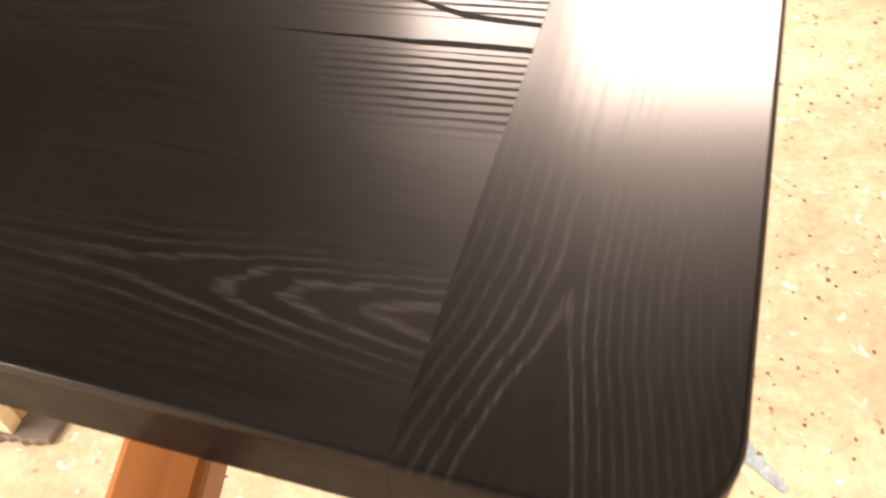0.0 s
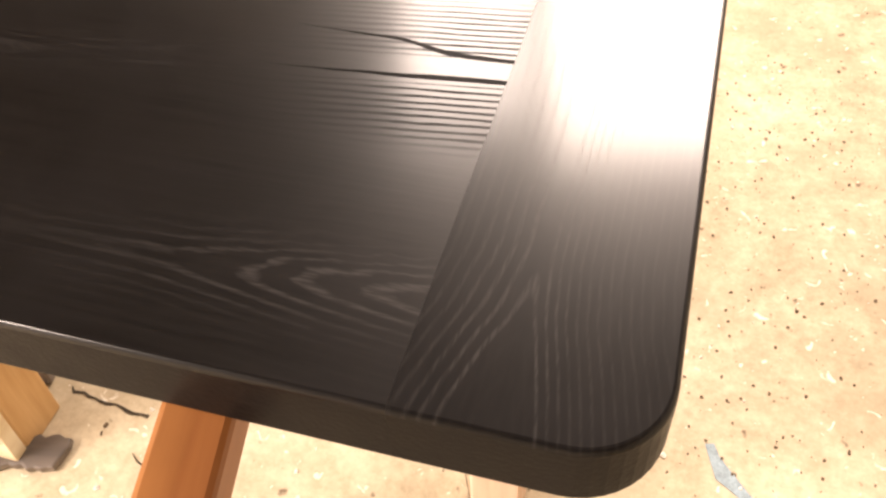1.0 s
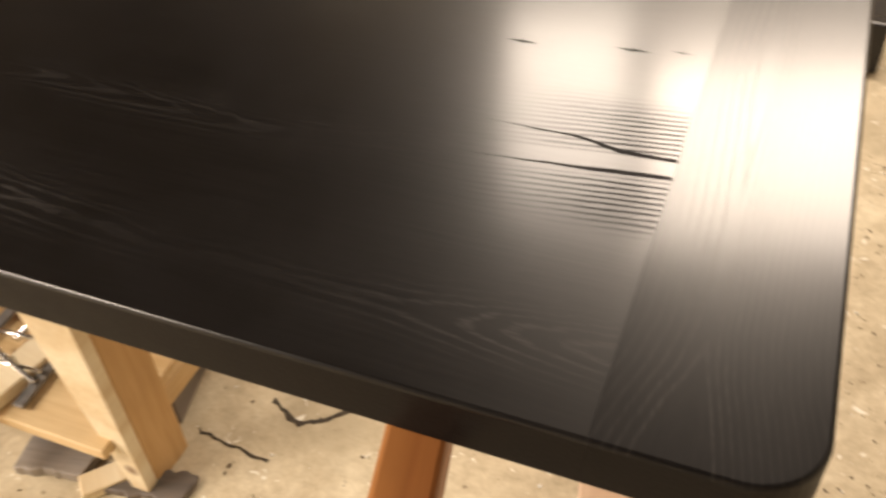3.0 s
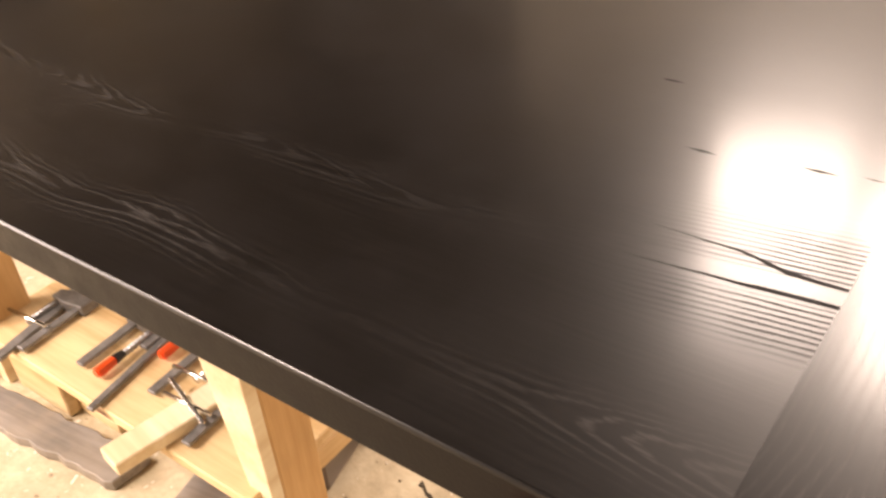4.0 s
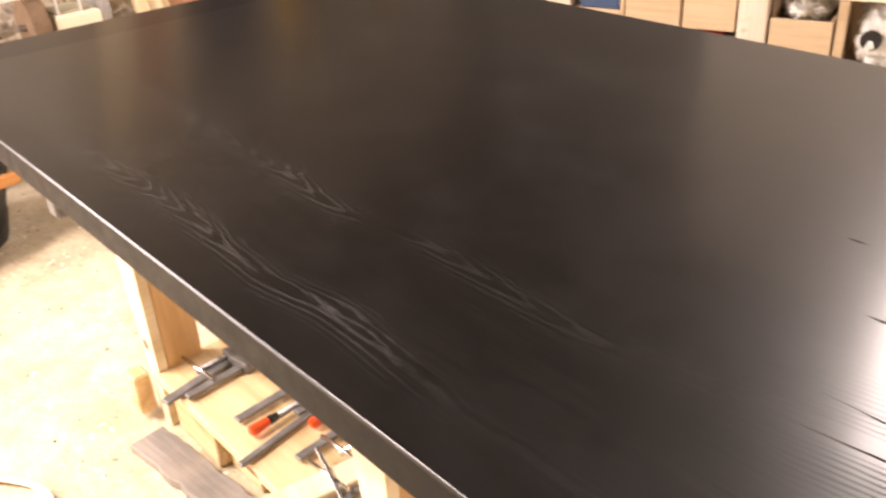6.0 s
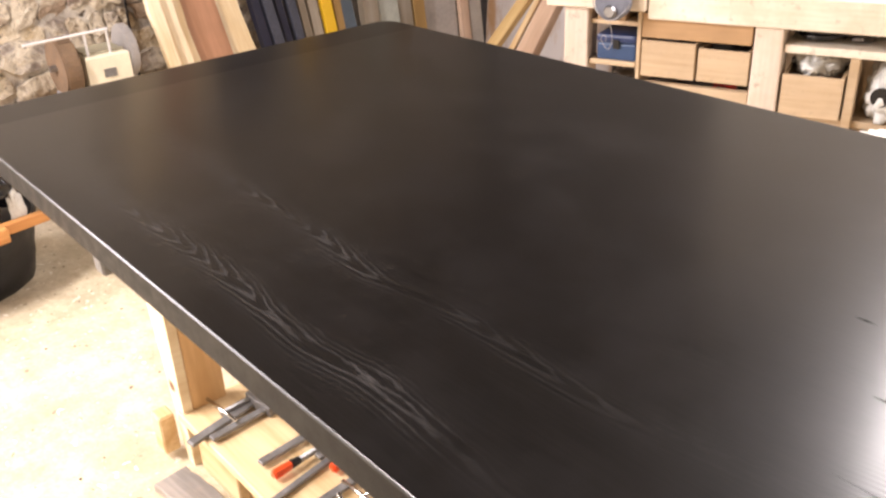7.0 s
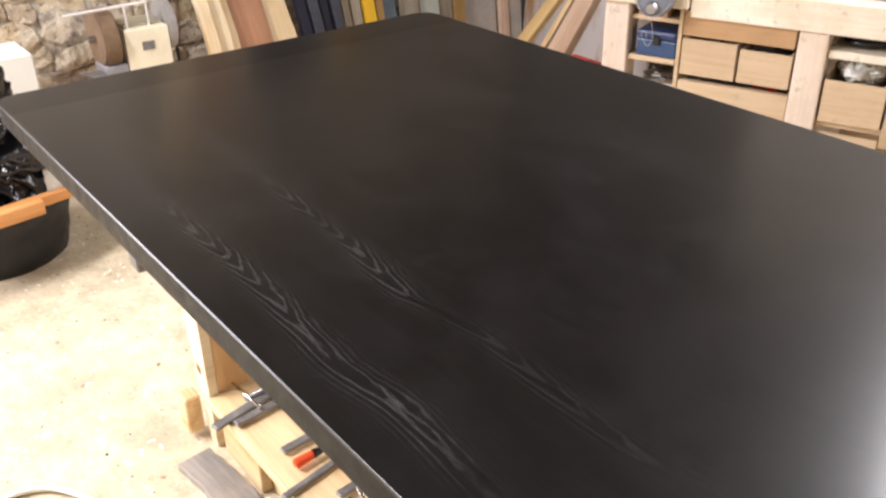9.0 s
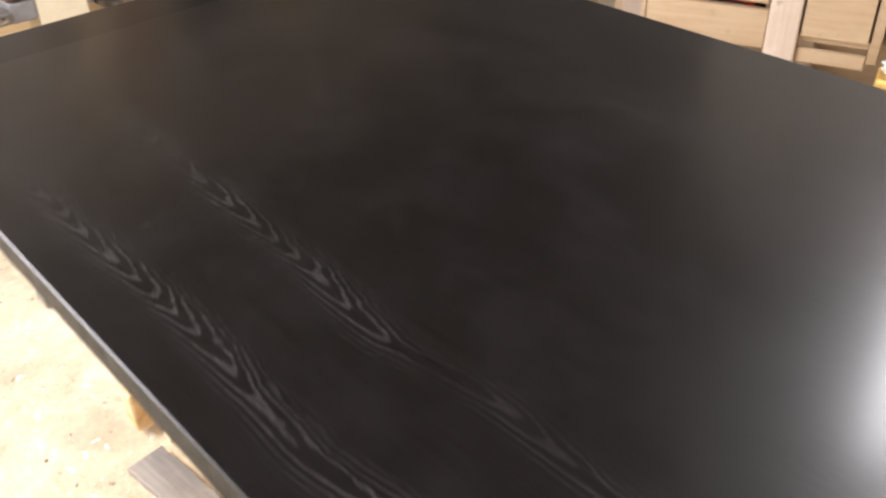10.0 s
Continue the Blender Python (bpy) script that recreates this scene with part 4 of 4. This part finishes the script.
BOARDS = [
    ("pale_board", 1.075, 1.125, 0.42, 1.9, 0.03, PALE_Z, "pale waney softwood board leaning on the wall", 5),
    ("pale_board", 1.13, 1.185, 0.38, 1.9, 0.03, PALE_Z, "pale waney softwood board leaning on the wall", 5),
    ("pale_board", 1.19, 1.235, 0.34, 1.8, 0.03, PALE_Z, "pale waney softwood board leaning on the wall", 6),
    ("brown_board", 1.24, 1.395, 0.33, 1.7, 0.025, BROWN_Z, "reddish-brown board leaning on the wall", 7),
    ("pale_board", 1.40, 1.53, 0.30, 1.6, 0.03, PALE_Z, "broad pale board leaning on the wall", 10),
    ("navy_strip", 1.56, 1.60, 0.26, 1.7, 0.04, NAVY, "dark navy strip leaning on the wall", 7),
    ("navy_strip", 1.61, 1.655, 0.27, 1.7, 0.04, SLATE_DARK, "dark navy strip leaning on the wall", 7),
    ("navy_strip", 1.665, 1.70, 0.25, 1.6, 0.04, NAVY, "dark navy strip leaning on the wall", 6),
    ("navy_strip", 1.71, 1.75, 0.26, 1.6, 0.04, SLATE_DARK, "dark navy strip leaning on the wall", 5),
    ("grey_strip", 1.765, 1.80, 0.24, 1.5, 0.03, GREY_Z, "dusty grey strip leaning on the wall", 4),
    ("grey_strip", 1.81, 1.86, 0.22, 1.5, 0.03, GREY_Z, "dusty grey strip leaning on the wall", 3),
    ("yellow_strip", 1.872, 1.925, 0.24, 1.5, 0.03, YELLOW, "bright yellow strip leaning on the wall", 3),
    ("tan_strip", 1.93, 1.97, 0.22, 1.6, 0.03, OCHRE_Z, "tan timber strip leaning on the wall", 2),
    ("blue_strip", 1.985, 2.05, 0.22, 0.85, 0.03, SLATE, "slate-blue strip leaning on the wall", 0),
    ("tan_strip", 2.07, 2.15, 0.20, 1.6, 0.05, GREY_Z, "dusty brown strip leaning on the wall", 0),
    ("pale_green_strip", 2.17, 2.28, 0.20, 1.5, 0.03, PALE_GREEN, "pale green-grey board leaning on the wall", 0),
    ("grey_strip", 2.29, 2.37, 0.18, 1.5, 0.03, GREY_Z, "dusty grey board leaning on the wall", 0),
    ("ochre_strip", 2.38, 2.45, 0.18, 1.5, 0.03, OCHRE_Z, "ochre timber board leaning on the wall", 0),
    ("lilac_sheet", 2.46, 2.68, 0.14, 1.5, 0.02, LILAC, "pale lilac-grey sheet leaning on the wall", 0),
    ("tan_strip", 2.69, 2.745, 0.16, 1.4, 0.03, PINK_Z, "pinkish tan strip leaning on the wall", 0),
    ("pale_strip", 2.755, 2.835, 0.15, 1.4, 0.03, PALE_GREY, "pale grey strip leaning on the wall", 0),
]
for name, y0, y1, foot, top, thick, m, label, lean_y in BOARDS:
    leaning(name, y0, y1, foot, top, thick, m, label, lean_y)

def rusty_sheet():
    """Pale painted sheet with streaks of rust."""
    m, nt, b = mat("rust_stained_sheet", 0.55)
    v = coords(nt)
    col = mix(nt, noise_tex(nt, v, 5.0, 4.0), (0.44, 0.41, 0.41), (0.58, 0.54, 0.53))
    rust = noise_tex(nt, coords(nt, (1.0, 1.0, 0.35)), 7.0, 5.0, 0.65)
    col = mix(nt, ramp(nt, rust, [(0.52, (0, 0, 0)), (0.66, (0.9,) * 3)]), col, (0.36, 0.20, 0.08))
    nt.links.new(col, b.inputs["Base Color"])
    bump(nt, b, rust, 0.15, 0.003)
    return m


stained_sheet = tagged(part("stained_sheet", box(-0.42, 0.42, -0.012, 0.0, 0, 0.95, 0.003), rusty_sheet()), "pale grey sheet with rust stains in the corner", "sheet")
stained_sheet.matrix_world = pose(-3.02, Y1 - 0.10, 0.001, -5.5, 0, 0)

# timbers leaning between the bench and the corner
def propped(name, a, b, w, d, material, label):
    a, b = Vector(a), Vector(b)
    ob = tagged(part(name, box(0, (b - a).length, -w / 2, w / 2, 0, d, 0.003), material), label, "timber", "timbers by the bench")
    ob.matrix_world = Matrix.Translation(a) @ (b - a).to_track_quat("X", "Z").to_matrix().to_4x4()
    return ob


propped("ochre_timber", (-2.695, 1.83, 0.002), (-2.77, 2.92, 0.83), 0.06, 0.03, timber("ochre_timber", (0.60, 0.43, 0.20), (0.44, 0.28, 0.11), 0), "ochre sawn timber leaning on the wall")
propped("pinkish_timber", (-2.23, 1.60, 0.002), (-2.80, 2.90, 0.66), 0.075, 0.06, timber("pink_timber", (0.66, 0.47, 0.34), (0.50, 0.33, 0.22), 0), "thick pinkish timber leaning on the wall")
propped("thin_lath", (-2.45, 1.75, 0.002), (-2.83, 2.91, 0.78), 0.025, 0.02, PINE_X, "thin pine lath leaning on the wall")

tagged(part("paint_smear", slab([(0.114, 0.518), (0.126, 0.522), (0.136, 0.501), (0.155, 0.480), (0.172, 0.461), (0.192, 0.442), (0.186, 0.434), (0.166, 0.446), (0.148, 0.458), (0.132, 0.468), (0.124, 0.490)], 0.0004, 0.0012), plain("dried_blue_paint", (0.30, 0.40, 0.46), 0.7, 0, 0.5, 60)), "smear of dried blue paint on the floor", "paint")
tagged(part("paint_fleck", slab([(0.405, 1.66), (0.43, 1.67), (0.455, 1.58), (0.462, 1.49), (0.44, 1.47), (0.425, 1.56)], 0.0004, 0.0012), WHITE), "fleck of white paint on the floor", "paint")

# ---- stones of the west wall ----
def stone_material():
    """Rubble stone: each one its own tone, limewash left in patches, dark pits."""
    m, nt, b = mat("rubble_stone", 0.9)
    info = nt.nodes.new("ShaderNodeObjectInfo")
    add = nt.nodes.new("ShaderNodeVectorMath")
    add.operation = "MULTIPLY_ADD"
    nt.links.new(info.outputs["Random"], add.inputs[0])
    add.inputs[1].default_value = (7.1, 3.7, 5.3)
    nt.links.new(coords(nt), add.inputs[2])
    v = add.outputs[0]
    tone = ramp(nt, info.outputs["Random"], [(0.0, (0.26, 0.19, 0.13)), (0.25, (0.46, 0.37, 0.26)), (0.45, (0.33, 0.28, 0.25)), (0.65, (0.56, 0.44, 0.28)), (0.85, (0.40, 0.30, 0.22)), (1.0, (0.20, 0.17, 0.16))])
    where = nt.nodes.new("ShaderNodeNewGeometry").outputs["Position"]
    lime = noise_tex(nt, where, 7.0, 7.0, 0.70, 0.6)
    col = mix(nt, ramp(nt, lime, [(0.44, (0, 0, 0)), (0.56, (0.95,) * 3)]), tone, (0.76, 0.68, 0.55))
    pits = noise_tex(nt, v, 26.0, 5.0, 0.7)
    col = mix(nt, ramp(nt, pits, [(0.55, (0, 0, 0)), (0.68, (0.9,) * 3)]), col, (0.12, 0.085, 0.06))
    nt.links.new(col, b.inputs["Base Color"])
    bump(nt, b, math_node(nt, "SUBTRACT", lime, math_node(nt, "MULTIPLY", pits, 0.7)), 1.0, 0.03)
    return m


STONE = stone_material()
rng = random.Random(21)
z = 0.06
while z < 1.25:
    h = rng.uniform(0.07, 0.13)
    y = -0.35 + rng.uniform(0, 0.1)
    while y < 1.75:
        w = rng.choice((rng.uniform(0.05, 0.11), rng.uniform(0.10, 0.24)))
        n, out = 12, []
        lean, k1, k2 = rng.uniform(-0.7, 0.7), rng.uniform(0, 6), rng.uniform(0, 6)
        for k in range(n):
            a = 2 * math.pi * (k + rng.uniform(-0.25, 0.25)) / n
            c, s_ = math.cos(a), math.sin(a)
            q = 1 / (abs(c) ** 7 + abs(s_) ** 7) ** (1 / 7) * (1 + 0.07 * math.sin(2 * a + k1) + 0.07 * math.sin(3 * a + k2) + rng.uniform(-0.09, 0.06))
            out.append((c * q * (w / 2 - 0.002) + lean * s_ * h * 0.3, s_ * q * (h / 2 - 0.002)))
        bm = bmesh.new()
        d0, tip, tilt = rng.uniform(0.003, 0.022), rng.uniform(-0.3, 0.3), rng.uniform(-0.25, 0.25)
        rings = []
        for shrink, depth in ((1.0, -0.02), (1.0, d0 * 0.6), (0.93, d0 * 0.95), (0.5, d0 * 1.05)):
            rings.append([bm.verts.new((depth + (0 if depth < 0 else tilt * r * shrink + rng.uniform(-0.004, 0.004)), p * shrink, r * shrink)) for p, r in out])
        mid = bm.verts.new((d0 * 1.1 + rng.uniform(-0.004, 0.006), w * 0.1 * tip, h * 0.1 * tip))
        for inner, outer in zip(rings[1:], rings):
            for k in range(n):
                j = (k + 1) % n
                bm.faces.new((outer[k], outer[j], inner[j], inner[k]))
        for k in range(n):
            bm.faces.new((rings[-1][k], rings[-1][(k + 1) % n], mid))
        bmesh.ops.recalc_face_normals(bm, faces=bm.faces[:])
        st = part("stone", bm, STONE, wall_west)
        st.location = (X0, y + w / 2, z + h / 2 + rng.uniform(-0.018, 0.018))
        st.rotation_euler = (math.radians(rng.uniform(-12, 12)), 0, 0)
        y += w * rng.uniform(0.94, 1.04)
    z += h * 0.96

# ---- sawdust and chips on the floor ----
rng = random.Random(8)


def crumbs(name, count, x0, x1, y0, y1, sizes, material, label, category):
    bm = bmesh.new()
    for _ in range(count):
        x, y = rng.uniform(x0, x1), rng.uniform(y0, y1)
        r = rng.choice(sizes)
        t = [bm.verts.new((x + r * rng.uniform(0.5, 1.6) * math.cos(a + rng.uniform(-0.4, 0.4)), y + r * rng.uniform(0.5, 1.6) * math.sin(a), rng.uniform(0.0005, 0.0025))) for a in (0, 1.3, 2.5, 3.8, 5.0)]
        tip = bm.verts.new((x, y, r * 0.8 + 0.001))
        for k in range(5):
            bm.faces.new((t[k], t[(k + 1) % 5], tip))
    return tagged(part(name, bm, material), label, category, kind="stuff")


DIRT = plain("dark_dirt", (0.14, 0.10, 0.065), 0.9)
crumbs("dirt_crumbs", 800, -3.3, 1.3, -1.0, 2.2, (0.0015, 0.002, 0.003, 0.004), DIRT, "dark crumbs of dirt scattered on the floor", "dirt")
crumbs("dirt_crumbs", 900, 0.04, 0.75, 0.1, 1.5, (0.001, 0.0012, 0.0015, 0.0025), DIRT, "dark crumbs of dirt scattered beside the trestle", "dirt")
crumbs("wood_chips", 420, -1.6, 0.9, -0.2, 1.6, (0.001, 0.0015, 0.0025, 0.004), WHITE, "pale wood chips scattered on the floor", "chips")
